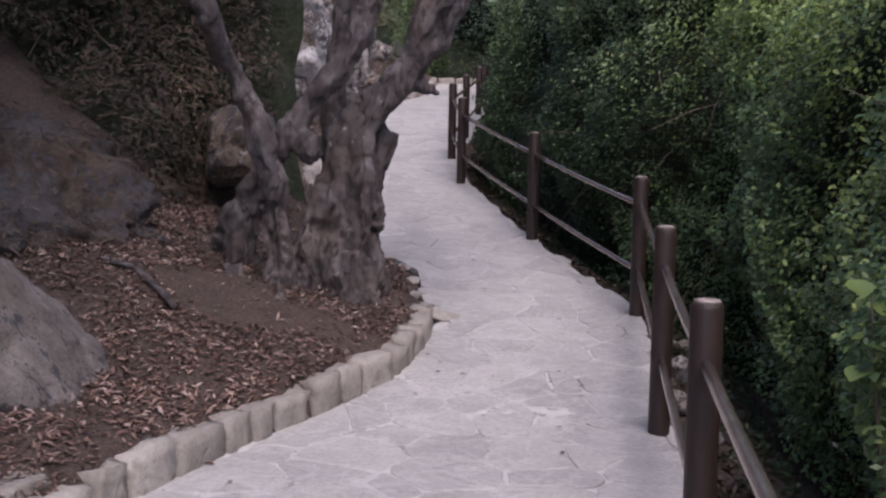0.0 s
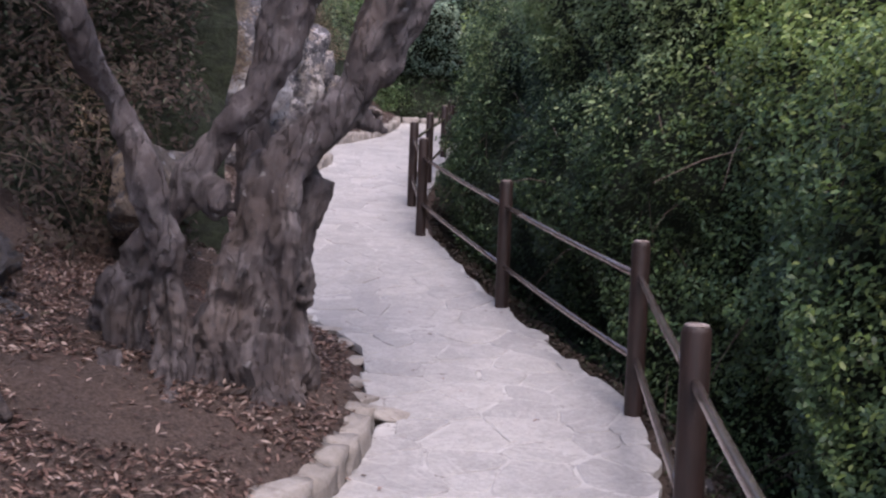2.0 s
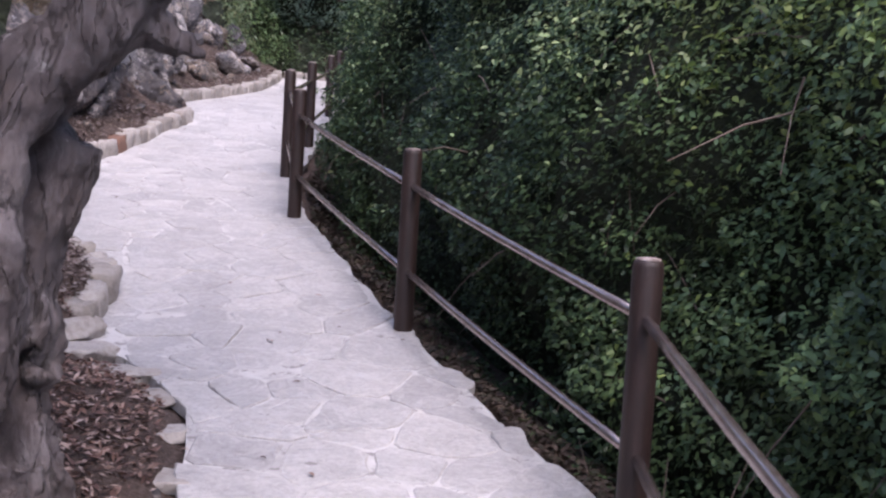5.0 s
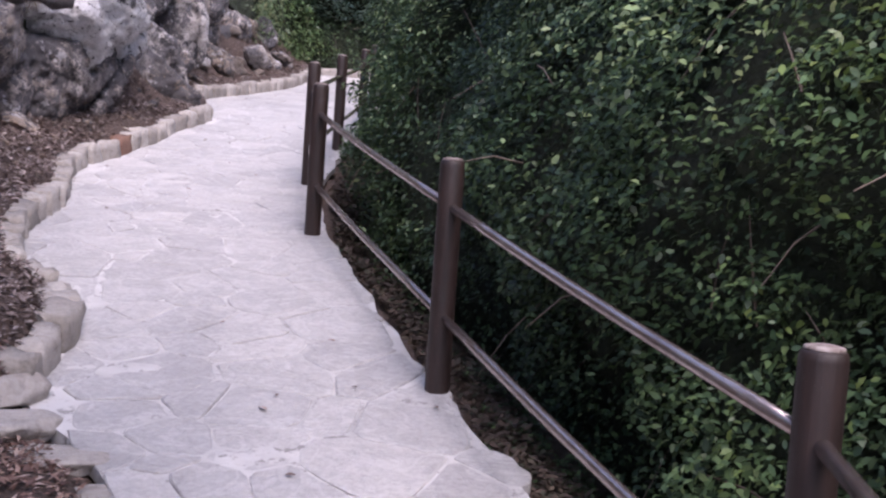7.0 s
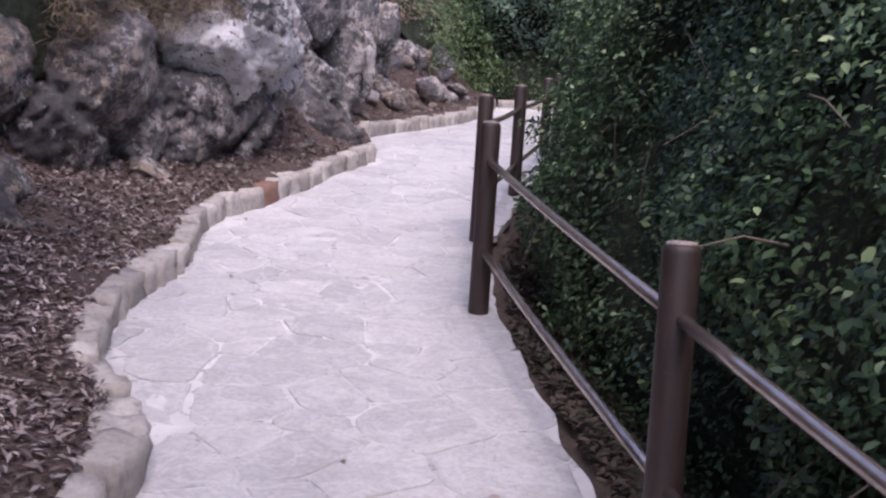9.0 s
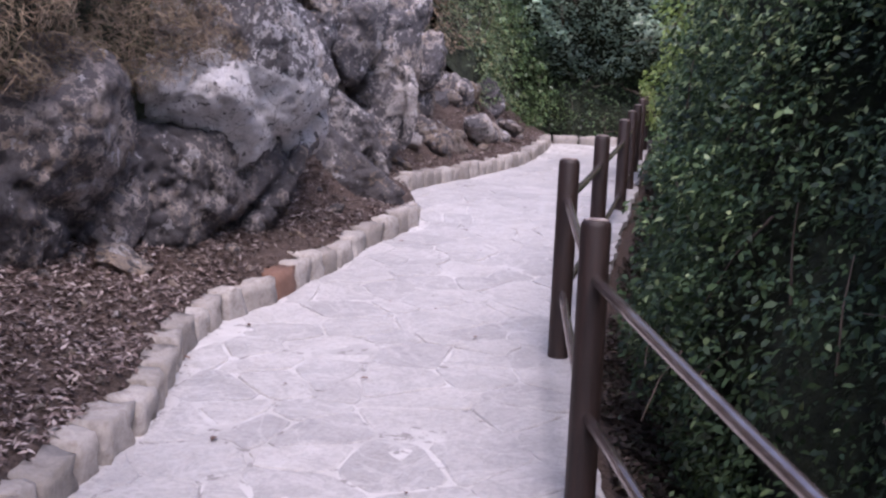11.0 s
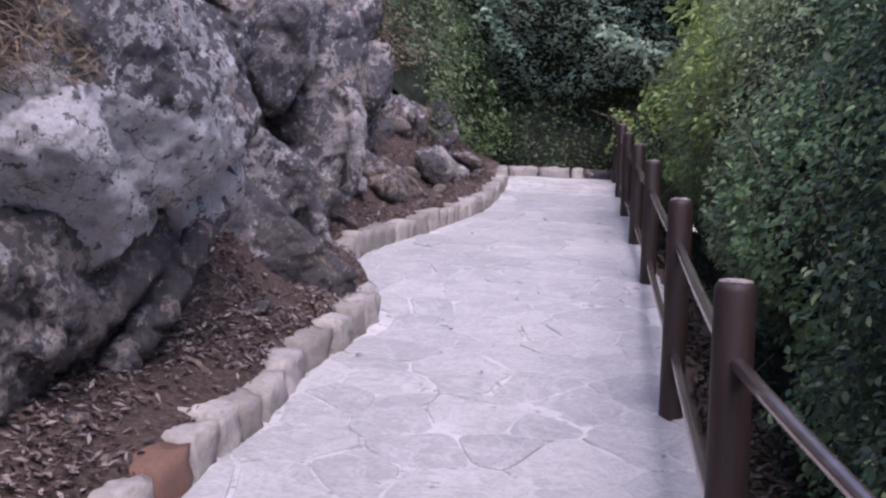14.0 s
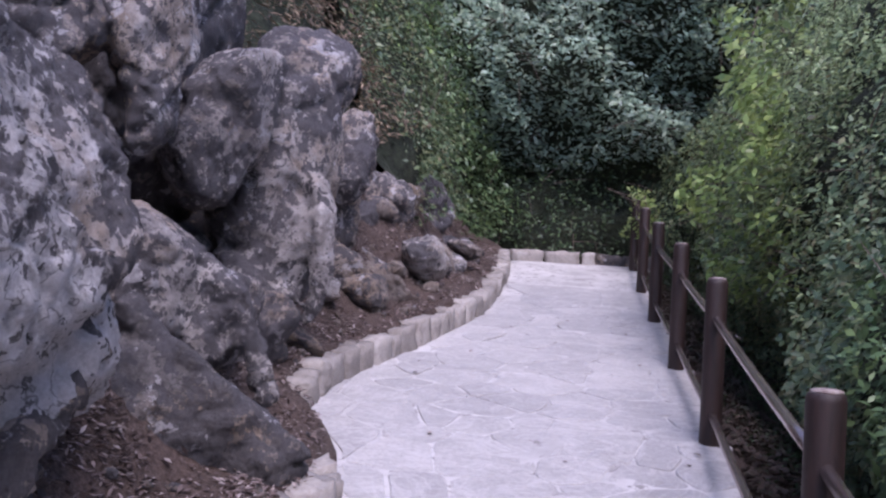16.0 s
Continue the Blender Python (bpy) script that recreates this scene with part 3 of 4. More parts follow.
# ---- rocks ----
def boulder(name, label, loc, rad, rot, mat, seed, rough=0.22, sub=5, sharp=1.0, planes=()):
    bm = bmesh.new()
    bmesh.ops.create_icosphere(bm, subdivisions=sub, radius=1.0)
    off = Vector((seed * 3.7, seed * 1.3, seed * 2.1))
    mean = sum(rad) / 3
    rr = random.Random(seed)
    cuts = [(Vector((rr.gauss(0, 1), rr.gauss(0, 1), rr.gauss(0, 1))).normalized(), rr.uniform(0.66, 0.9)) for _ in range(int(13 * sharp))] + [(Vector(q[:3]).normalized(), q[3]) for q in planes]
    for v in bm.verts:
        p = v.co.copy()
        for nn, lim in cuts:
            d = p.dot(nn) - lim
            if d > 0:
                p -= nn * d * 0.95
        w = Vector((p.x * rad[0], p.y * rad[1], p.z * rad[2]))
        u = w / mean
        r = 1 + rough * (noise.noise(u * 1.1 + off) * 0.7)
        r += rough * 0.5 * (noise.fractal(w * 2.4 + off, 0.7, 2.1, 7)) / max(mean, 0.35) ** 0.5
        cell = noise.voronoi(w * 2.2 + off)[0]
        edge = cell[1] - cell[0]
        r -= 0.05 * max(0, 0.12 - edge) / 0.12 * (0.4 / mean) ** 0.5
        pit = noise.noise(w * 9.0 + off)
        if pit > 0.3:
            r -= (pit - 0.3) * 0.12 / max(mean, 0.4)
        v.co = Vector((p.x * rad[0], p.y * rad[1], p.z * rad[2])) * r
    ob = bm_part(name, bm, mat)
    ob.matrix_world = pose(*loc, *rot)
    return tagged(ob, label, "rock")


def rock_mass(label, mat, seed, blobs, ridges=(), voxel=0.028, rough=1.0):
    """One rock grown together from lumps (x, y, z, rx, ry, rz, tilt x, tilt y, turn) and thin ridges of (x, y, z, r) rows."""
    bm = bmesh.new()
    rr = random.Random(seed)
    for x, y, z, rx, ry, rz, ax, ay, az in blobs:
        made = bmesh.ops.create_icosphere(bm, subdivisions=4, radius=1.0)["verts"]
        m = pose(x, y, z, ax, ay, az)
        cuts = [(Vector((rr.gauss(0, 1), rr.gauss(0, 1), rr.gauss(0, 1))).normalized(), rr.uniform(0.75, 0.93)) for _ in range(14)]
        for v in made:
            p = v.co * (1 / (abs(v.co.x) ** 2.7 + abs(v.co.y) ** 2.7 + abs(v.co.z) ** 2.7) ** (1 / 2.7))
            for nn, lim in cuts:
                d = p.dot(nn) - lim
                if d > 0:
                    p -= nn * d * 0.96
            v.co = m @ Vector((p.x * rx, p.y * ry, p.z * rz))
    for rows in ridges:
        pr = spline(rows, 6)
        tube(bm, [p[:3] for p in pr], [max(0.012, p[3]) for p in pr], 12, True, 0.3, seed)
    me = bpy.data.meshes.new("boulder")
    bm.to_mesh(me)
    bm.free()
    me.materials.append(mat)
    ob = new("boulder", me)
    rm = ob.modifiers.new("fuse", "REMESH")
    rm.mode, rm.voxel_size = "VOXEL", voxel
    sm = ob.modifiers.new("soften", "SMOOTH")
    sm.iterations, sm.factor = 4, 0.6
    bpy.context.view_layer.update()
    solid = bpy.data.meshes.new_from_object(ob.evaluated_get(bpy.context.evaluated_depsgraph_get()))
    ob.modifiers.clear()
    ob.data = solid
    off = Vector((seed * 3.7, seed * 1.3, seed * 2.1))
    shifts = []
    for v in solid.vertices:
        p, q = v.co, v.co + off
        a = noise.fractal(q * 1.4, 0.9, 2.1, 3) * 0.038
        w = Vector((noise.noise(q * 2), noise.noise(q * 2 + Vector((7, 0, 0))), 0)) * 0.3
        a -= 0.045 * max(0, 1 - abs(noise.noise((q + w) * 1.3)) * 28)
        a -= 0.022 * max(0, 1 - abs(noise.noise((q + w * 1.5) * 3.3)) * 12)
        a += noise.fractal(q * 5.5, 0.35, 2.3, 5) * 0.024
        a += 0.04 * (noise.voronoi((q + w) * 2.7)[0][0] - 0.4) + 0.035 * (noise.voronoi((q + w) * 7)[0][0] - 0.4)
        pit = noise.noise(q * 12.0)
        if pit > 0.25:
            a -= (pit - 0.25) * 0.11
        shifts.append(v.normal * a * rough)
    for v, sft in zip(solid.vertices, shifts):
        v.co += sft
    for pl in solid.polygons:
        pl.use_smooth = True
    c_ = Vector(blobs[0][:3])
    solid.transform(Matrix.Translation(-c_))
    ob.matrix_world = Matrix.Translation(c_)
    return tagged(ob, label, "rock")


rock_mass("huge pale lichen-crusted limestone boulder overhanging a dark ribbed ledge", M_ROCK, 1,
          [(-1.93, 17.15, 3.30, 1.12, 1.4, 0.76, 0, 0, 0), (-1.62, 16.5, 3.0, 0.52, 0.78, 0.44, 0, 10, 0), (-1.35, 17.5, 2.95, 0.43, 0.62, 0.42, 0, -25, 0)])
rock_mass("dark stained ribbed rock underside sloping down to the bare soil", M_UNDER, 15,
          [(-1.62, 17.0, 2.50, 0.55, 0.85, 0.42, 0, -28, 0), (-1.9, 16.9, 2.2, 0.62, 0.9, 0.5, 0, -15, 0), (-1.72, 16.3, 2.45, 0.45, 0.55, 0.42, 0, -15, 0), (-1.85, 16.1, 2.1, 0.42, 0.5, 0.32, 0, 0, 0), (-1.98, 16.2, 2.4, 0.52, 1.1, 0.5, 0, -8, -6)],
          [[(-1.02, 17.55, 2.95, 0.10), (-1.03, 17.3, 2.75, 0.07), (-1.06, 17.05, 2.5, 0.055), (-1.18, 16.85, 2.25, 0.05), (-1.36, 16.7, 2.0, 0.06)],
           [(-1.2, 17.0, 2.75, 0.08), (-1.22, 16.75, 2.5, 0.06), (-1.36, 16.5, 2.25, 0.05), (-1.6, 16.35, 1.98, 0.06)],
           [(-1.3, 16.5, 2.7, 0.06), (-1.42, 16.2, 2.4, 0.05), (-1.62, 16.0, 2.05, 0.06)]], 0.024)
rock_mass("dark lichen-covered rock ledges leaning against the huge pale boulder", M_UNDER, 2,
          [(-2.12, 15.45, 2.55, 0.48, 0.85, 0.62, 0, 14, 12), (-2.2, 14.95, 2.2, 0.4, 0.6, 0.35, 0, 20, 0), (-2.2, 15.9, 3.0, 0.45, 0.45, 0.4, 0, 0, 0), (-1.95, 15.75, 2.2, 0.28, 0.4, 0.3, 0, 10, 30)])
boulder("rock", "low tan rubble rock on the soil below the huge boulder", (-1.66, 15.4, 1.93), (0.2, 0.3, 0.10), (0, 12, 20), M_ROCK3, 12, 0.2)
rock_mass("grey earthy rock outcrop partly covered by dry brush", M_ROCK3, 3,
          [(-2.75, 14.5, 2.4, 0.55, 0.8, 0.65, 0, 10, 10), (-2.9, 13.6, 2.3, 0.5, 0.6, 0.5, 0, 20, 0)])
boulder("boulder", "low dusty brown rock at the foot of the bank", (-2.05, 13.2, 1.72), (0.42, 0.75, 0.30), (10, 28, 10), M_ROCK3, 4, 0.25)
rock_mass("tall grey-tan pitted boulder with split lower lip beside dark cleft", M_ROCK2, 5,
          [(-0.93, 20.85, 3.85, 0.40, 0.5, 0.66, 0, 8, 0), (-0.85, 20.9, 4.35, 0.32, 0.4, 0.34, 0, 10, 0), (-0.86, 20.75, 3.35, 0.29, 0.34, 0.34, 0, -5, 0), (-1.02, 20.6, 3.12, 0.28, 0.3, 0.14, 0, 28, 0)],
          [[(-0.70, 20.5, 3.75, 0.06), (-0.62, 20.45, 3.4, 0.07), (-0.64, 20.5, 3.05, 0.06), (-0.72, 20.55, 2.9, 0.05)]], 0.026, 0.5)
rock_mass("blue-grey boulder wedged above the cleft", M_ROCK2, 6, [(-1.15, 20.25, 4.08, 0.29, 0.4, 0.38, 0, 20, 0), (-1.25, 20.15, 3.8, 0.24, 0.35, 0.3, 0, 10, 0)], (), 0.026, 0.5)
rock_mass("narrow grey hanging boulder with a pale tip", M_ROCK, 7, [(-1.36, 19.3, 4.3, 0.22, 0.35, 0.42, 0, -4, 0), (-1.30, 19.2, 3.92, 0.12, 0.22, 0.26, 0, 4, 0)], (), 0.022, 0.55)
rock_mass("dark rough rock perched above the huge boulder", M_ROCKD, 14, [(-1.75, 18.9, 4.2, 0.32, 0.4, 0.3, 0, 10, 0), (-2.2, 19.1, 4.5, 0.45, 0.5, 0.4, 0, 0, 0)])
rock_mass("grey pitted rock with sloping ridge under the hanging boulders", M_ROCK2, 8,
          [(-1.25, 19.1, 3.08, 0.26, 0.4, 0.36, 0, 15, 0), (-1.02, 19.3, 2.92, 0.24, 0.35, 0.34, 0, 20, 0)],
          [[(-1.02, 19.1, 3.22, 0.08), (-0.86, 19.1, 3.05, 0.06), (-0.76, 19.15, 2.82, 0.05), (-0.68, 19.2, 2.6, 0.06)]], 0.024, 0.6)
rock_mass("dark sloping rock with a ragged crest reaching the kerb tip", M_ROCKD, 9,
          [(-1.02, 18.75, 2.62, 0.45, 0.4, 0.24, 0, 34, 0), (-0.72, 18.8, 2.45, 0.28, 0.28, 0.15, 0, 20, 0)],
          [[(-1.2, 18.6, 3.02, 0.07), (-0.95, 18.55, 2.8, 0.05), (-0.72, 18.58, 2.6, 0.045), (-0.48, 18.72, 2.42, 0.04)]], 0.024, 0.65)
rock_mass("grey rock wall behind the hanging boulders", M_ROCKD, 10, [(-2.0, 21.3, 4.2, 0.75, 1.7, 1.2, 0, 0, 0), (-1.85, 21.5, 3.3, 0.45, 0.9, 0.6, 0, 0, 0)], (), 0.04)
rock_mass("grey rock in brown brush above the round stones", M_ROCK2, 11, [(-0.72, 22.6, 4.1, 0.24, 0.4, 0.36, 0, 0, 0), (-0.85, 22.8, 3.6, 0.28, 0.4, 0.4, 0, 15, 0)])
for i, (loc, rad, m_) in enumerate([((-0.52, 22.4, 3.12), (0.22, 0.22, 0.2), M_ROCK3), ((-0.10, 23.6, 3.43), (0.23, 0.22, 0.22), M_ROCK2), ((0.3, 25.2, 3.55), (0.26, 0.2, 0.11), M_ROCK3),
                                   ((-0.8, 20.9, 2.75), (0.26, 0.2, 0.13), M_ROCK3), ((-0.6, 23.2, 3.2), (0.3, 0.3, 0.25), M_ROCK3), ((-0.35, 22.9, 3.0), (0.25, 0.25, 0.12), M_ROCK3),
                                   ((-0.55, 24.2, 3.8), (0.35, 0.35, 0.35), M_ROCK2), ((-1.15, 21.9, 2.9), (0.4, 0.4, 0.25), M_ROCK2), ((-0.05, 24.6, 3.3), (0.25, 0.3, 0.15), M_ROCK3), ((-0.95, 22.4, 3.25), (0.42, 0.4, 0.3), M_ROCK3), ((-0.8, 23.7, 3.55), (0.38, 0.4, 0.3), M_ROCKD),
                                   ((-0.45, 24.9, 3.85), (0.32, 0.35, 0.28), M_ROCK3), ((-0.1, 25.9, 3.95), (0.34, 0.4, 0.24), M_ROCKD), ((-1.05, 20.3, 2.9), (0.3, 0.35, 0.26), M_ROCKD)]):
    boulder("rock", "small weathered limestone rock on the soil beside the kerb", loc, rad, (10 * i, 5, 40 * i), m_, 20 + i, 0.28, 5)
rr_ = random.Random(5)
for i in range(20):
    y_ = rr_.uniform(19.6, 26.5)
    x_ = left_x(y_) - 0.3 - rr_.uniform(0.05, 0.85)
    q_ = rr_.uniform(0.07, 0.19)
    boulder("rock", "small broken limestone rock scattered on the bare soil slope", (x_, y_, ground_z(x_, y_) + 0.2 * q_), (q_ * 1.2, q_, q_ * 0.75), (rr_.uniform(-15, 15), rr_.uniform(0, 25), 53 * i), (M_ROCK3, M_ROCK2, M_ROCKD)[i % 3], 120 + i, 0.22, 3, 1.4)
for i in range(9):
    y_ = rr_.uniform(14.6, 18.6)
    x_ = left_x(y_) - 0.25 - rr_.uniform(0.05, 0.6)
    q_ = rr_.uniform(0.04, 0.10)
    boulder("rock", "small tan stone lying on the soil below the huge boulder", (x_, y_, ground_z(x_, y_) + 0.2 * q_), (q_ * 1.3, q_, q_ * 0.7), (0, rr_.uniform(0, 25), 53 * i), M_ROCK3, 160 + i, 0.22, 3, 1.4)
boulder("boulder", "smooth sloping grey boulder half buried in leaf litter", (-1.80, 4.95, 0.44), (0.58, 0.72, 0.58), (0, 28, 15), M_TAN, 40, 0.08, 5, 0.5)
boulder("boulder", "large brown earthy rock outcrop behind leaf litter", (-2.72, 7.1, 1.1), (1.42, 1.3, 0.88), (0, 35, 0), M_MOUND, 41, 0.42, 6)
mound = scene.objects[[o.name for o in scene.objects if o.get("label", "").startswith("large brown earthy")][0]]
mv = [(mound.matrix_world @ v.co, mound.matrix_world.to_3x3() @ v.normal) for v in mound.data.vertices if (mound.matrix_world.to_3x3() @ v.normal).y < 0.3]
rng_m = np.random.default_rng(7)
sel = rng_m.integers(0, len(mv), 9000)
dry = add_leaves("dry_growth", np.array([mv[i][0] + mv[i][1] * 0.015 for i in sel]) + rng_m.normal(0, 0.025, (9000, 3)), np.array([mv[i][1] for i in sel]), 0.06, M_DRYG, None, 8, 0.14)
tagged(dry, "thin brown dry growth clinging to the earthy outcrop", "dry growth", "", "stuff")
for i, (x, y, z, a, b_, c_) in enumerate([(0.42, 7.62, 0.40, 0.16, 0.13, 0.06), (0.30, 7.95, 0.42, 0.14, 0.17, 0.05), (0.27, 8.35, 0.46, 0.12, 0.2, 0.05), (0.25, 8.8, 0.53, 0.13, 0.2, 0.05),
                                          (0.2, 9.2, 0.6, 0.15, 0.15, 0.05), (0.0, 9.52, 0.65, 0.18, 0.13, 0.05), (-0.22, 9.75, 0.7, 0.16, 0.14, 0.07), (-0.36, 10.0, 0.78, 0.16, 0.15, 0.10)]):
    boulder("edge_stone", "flat irregular pale stone edging the leafy hollow", (x, y, z), (a * 1.35, b_ * 1.3, c_ * 1.1), (0, 0, 37 * i), M_KERB, 70 + i, 0.22, 4, 1.6, ((0, 0, 1, 0.6),))
boulder("rock", "dark flat ledge stone behind the olive trunk", (0.12, 8.15, 0.44), (0.22, 0.2, 0.07), (0, 0, 10), M_ROCK3, 44, 0.2, 4)
boulder("rock", "small pale stone at the tree foot", (-0.95, 6.9, 0.62), (0.11, 0.09, 0.07), (0, 0, 30), M_ROCK3, 42, 0.15, 4)
boulder("boulder", "grey rock on the bank behind the olive tree", (-1.25, 9.6, 1.6), (0.4, 0.6, 0.35), (0, 10, 10), M_ROCK3, 43, 0.25, 5)


# ---- olive tree ----
def build_olive():
    tree = tagged(new("olive_tree"), "old grey olive tree with fluted forked trunk in leaf litter", "tree")
    tree.matrix_world = Matrix.Translation((-0.25, 7.3, 0.45))
    inv = tree.matrix_world.inverted()
    bm = bmesh.new()

    def limb(rows, seg=22, wob=0.22, seed=0, flute=0.07):
        pr = spline(rows, 7)
        tube(bm, [p[:3] for p in pr], [max(0.01, p[3] * (0.93 - 0.09 * min(1, max(0, p[2] - 1.2)))) for p in pr], seg, True, wob, seed, flute)

    limb([(-0.27, 7.32, 0.15, 0.44), (-0.25, 7.3, 0.5, 0.36), (-0.25, 7.27, 0.85, 0.31), (-0.17, 7.22, 1.3, 0.215), (-0.14, 7.22, 1.7, 0.185), (0.0, 7.22, 1.93, 0.165), (0.23, 7.22, 2.17, 0.145), (0.44, 7.2, 2.57, 0.195), (0.62, 7.2, 3.0, 0.17), (0.9, 7.3, 3.8, 0.1)], 44, 0.24, 1, 0.07)
    limb([(-0.52, 7.15, 0.2, 0.25), (-0.47, 7.15, 0.6, 0.2), (-0.38, 7.15, 1.0, 0.15), (-0.28, 7.2, 1.4, 0.1)], 20, 0.2, 21, 0.08)
    limb([(0.0, 7.3, 0.3, 0.17), (0.01, 7.3, 0.7, 0.14), (-0.01, 7.3, 1.2, 0.115), (0.03, 7.3, 1.5, 0.10), (0.10, 7.3, 1.72, 0.085), (0.12, 7.3, 1.76, 0.06)], 14, 0.25, 2)
    limb([(-0.9, 7.25, 0.8, 0.15), (-0.86, 7.2, 1.25, 0.1), (-0.64, 7.12, 1.58, 0.095), (-0.48, 7.1, 1.82, 0.10), (-0.33, 7.08, 2.03, 0.10), (-0.16, 7.08, 2.22, 0.10), (0.02, 7.1, 2.73, 0.11), (0.2, 7.15, 3.4, 0.08), (0.2, 7.3, 4.1, 0.05)], 20, 0.10, 3)
    limb([(0.25, 7.25, 2.1, 0.08), (0.38, 7.25, 2.03, 0.045), (0.45, 7.25, 2.0, 0.015)], 10, 0.3, 34)
    limb([(-0.42, 7.06, 1.5, 0.05), (-0.42, 7.04, 1.6, 0.125), (-0.36, 7.06, 1.7, 0.05)], 14, 0.3, 33)
    limb([(-0.56, 6.95, 0.3, 0.17), (-0.59, 6.92, 0.75, 0.115), (-0.61, 6.9, 1.18, 0.10), (-0.7, 6.7, 1.69, 0.095), (-0.86, 6.68, 2.05, 0.085), (-0.95, 6.45, 2.26, 0.09), (-1.05, 6.25, 2.6, 0.085), (-1.4, 6.0, 3.4, 0.06), (-1.6, 5.9, 4.1, 0.035)], 18, 0.08, 4, 0.03)
    limb([(-0.98, 7.2, 0.35, 0.3), (-0.95, 7.25, 0.75, 0.2), (-0.95, 7.25, 1.0, 0.15), (-0.86, 7.2, 1.25, 0.09)], 18, 0.3, 5, 0.1)
    limb([(-0.2, 7.5, 1.4, 0.16), (-0.30, 7.6, 2.0, 0.10), (-0.24, 7.7, 2.6, 0.09), (-0.1, 7.75, 3.3, 0.07), (0.1, 7.9, 4.0, 0.04)], 14, 0.2, 6)
    for s, rows in enumerate([[(-0.42, 7.15, 0.95, 0.12), (-0.40, 6.95, 0.66, 0.10), (-0.33, 6.72, 0.5, 0.07), (-0.18, 6.5, 0.40, 0.04), (-0.02, 6.35, 0.33, 0.02)],
                              [(-0.3, 7.1, 0.95, 0.12), (-0.25, 6.95, 0.62, 0.10), (-0.2, 6.85, 0.5, 0.07), (-0.08, 6.7, 0.42, 0.04)],
                              [(-0.6, 6.95, 0.7, 0.12), (-0.56, 6.7, 0.55, 0.09), (-0.45, 6.45, 0.44, 0.06), (-0.3, 6.2, 0.35, 0.03)],
                              [(0.0, 7.2, 0.95, 0.10), (0.04, 7.08, 0.62, 0.09), (0.09, 6.98, 0.46, 0.05)],
                              [(-0.13, 7.1, 1.0, 0.11), (-0.12, 6.98, 0.66, 0.10), (-0.1, 6.88, 0.48, 0.06)],
                              [(-0.9, 7.0, 0.85, 0.12), (-0.98, 6.8, 0.72, 0.08), (-1.1, 6.6, 0.62, 0.04)]]):
        limb([(q[0], q[1] - 0.03, q[2] - 0.12 * (q[2] > 0.6), q[3] * 1.1) for q in rows], 12, 0.3, 10 + s, 0.05)
    trunk = bm_part("trunk", bm, M_BARK)
    rm = trunk.modifiers.new("fuse", "REMESH")
    rm.mode, rm.voxel_size, rm.use_smooth_shade = "VOXEL", 0.016, True
    for nm, sz, st in (("knots", 0.26, 0.085), ("folds", 0.06, 0.02)):
        t = bpy.data.textures.new(nm, "CLOUDS")
        t.noise_scale, t.noise_depth = sz, 4
        dm = trunk.modifiers.new(nm, "DISPLACE")
        dm.texture, dm.strength, dm.mid_level, dm.texture_coords = t, st, 0.5, "GLOBAL"
    bpy.context.view_layer.update()
    solid = bpy.data.meshes.new_from_object(trunk.evaluated_get(bpy.context.evaluated_depsgraph_get()))
    trunk.modifiers.clear()
    trunk.data = solid
    shifts = []
    for v in solid.vertices:
        p, n_ = v.co, v.normal
        w = 0.5 * noise.noise(p * 2.3)
        r1 = 1 - abs(noise.noise(Vector((p.x * 4.6 + w, p.y * 4.6 - w, p.z * 1.0 + w)))) * 7.0
        r2 = 1 - abs(noise.noise(Vector((p.x * 11 + w, p.y * 11, p.z * 3.0 + 2 * w)))) * 6.0
        hollow = max(0, noise.noise(p * 5.0 + Vector((9, 4, 1))) - 0.18)
        keep = 1 - 0.65 * min(1, max(0, p.z - 1.3) / 0.6)
        shifts.append(keep * n_ * (-0.05 * max(0, r1) - 0.014 * max(0, r2) - 0.13 * hollow + 0.012 * noise.fractal(p * 9, 0.5, 2.1, 4)))
    for v, sft in zip(solid.vertices, shifts):
        v.co += sft
    for pl in solid.polygons:
        pl.use_smooth = True
    child(trunk, tree)
    trunk.matrix_parent_inverse = inv
    rng = np.random.default_rng(77)
    P, N = [], []
    bm = bmesh.new()
    starts = [(0.9, 7.3, 3.8), (0.2, 7.3, 4.1), (-1.6, 5.9, 4.1), (0.1, 7.9, 4.0)]
    for _ in range(70):
        s = Vector(starts[rng.integers(0, 4)])
        e = s + Vector((rng.normal(-0.4, 1.2), rng.normal(-0.2, 1.2), rng.uniform(0.2, 1.8)))
        tube(bm, [s, s.lerp(e, 0.5) + Vector((0, 0, 0.15)), e], [0.025, 0.014, 0.004], 5, False)
        for _k in range(230):
            q = s.lerp(e, rng.uniform(0.35, 1.1)) + Vector(rng.normal(0, 0.22, 3))
            P.append(q)
            N.append((0, 0, 1))
    br = bm_part("branch", bm, M_BARK)
    child(br, tree, "thin grey olive branches", "stuff")
    br.matrix_parent_inverse = inv
    lv = add_leaves("crown", np.array(P), np.array(N, float), 0.06, M_OLIVE, tree, 78, 0.25)
    lv.matrix_parent_inverse = inv


build_olive()


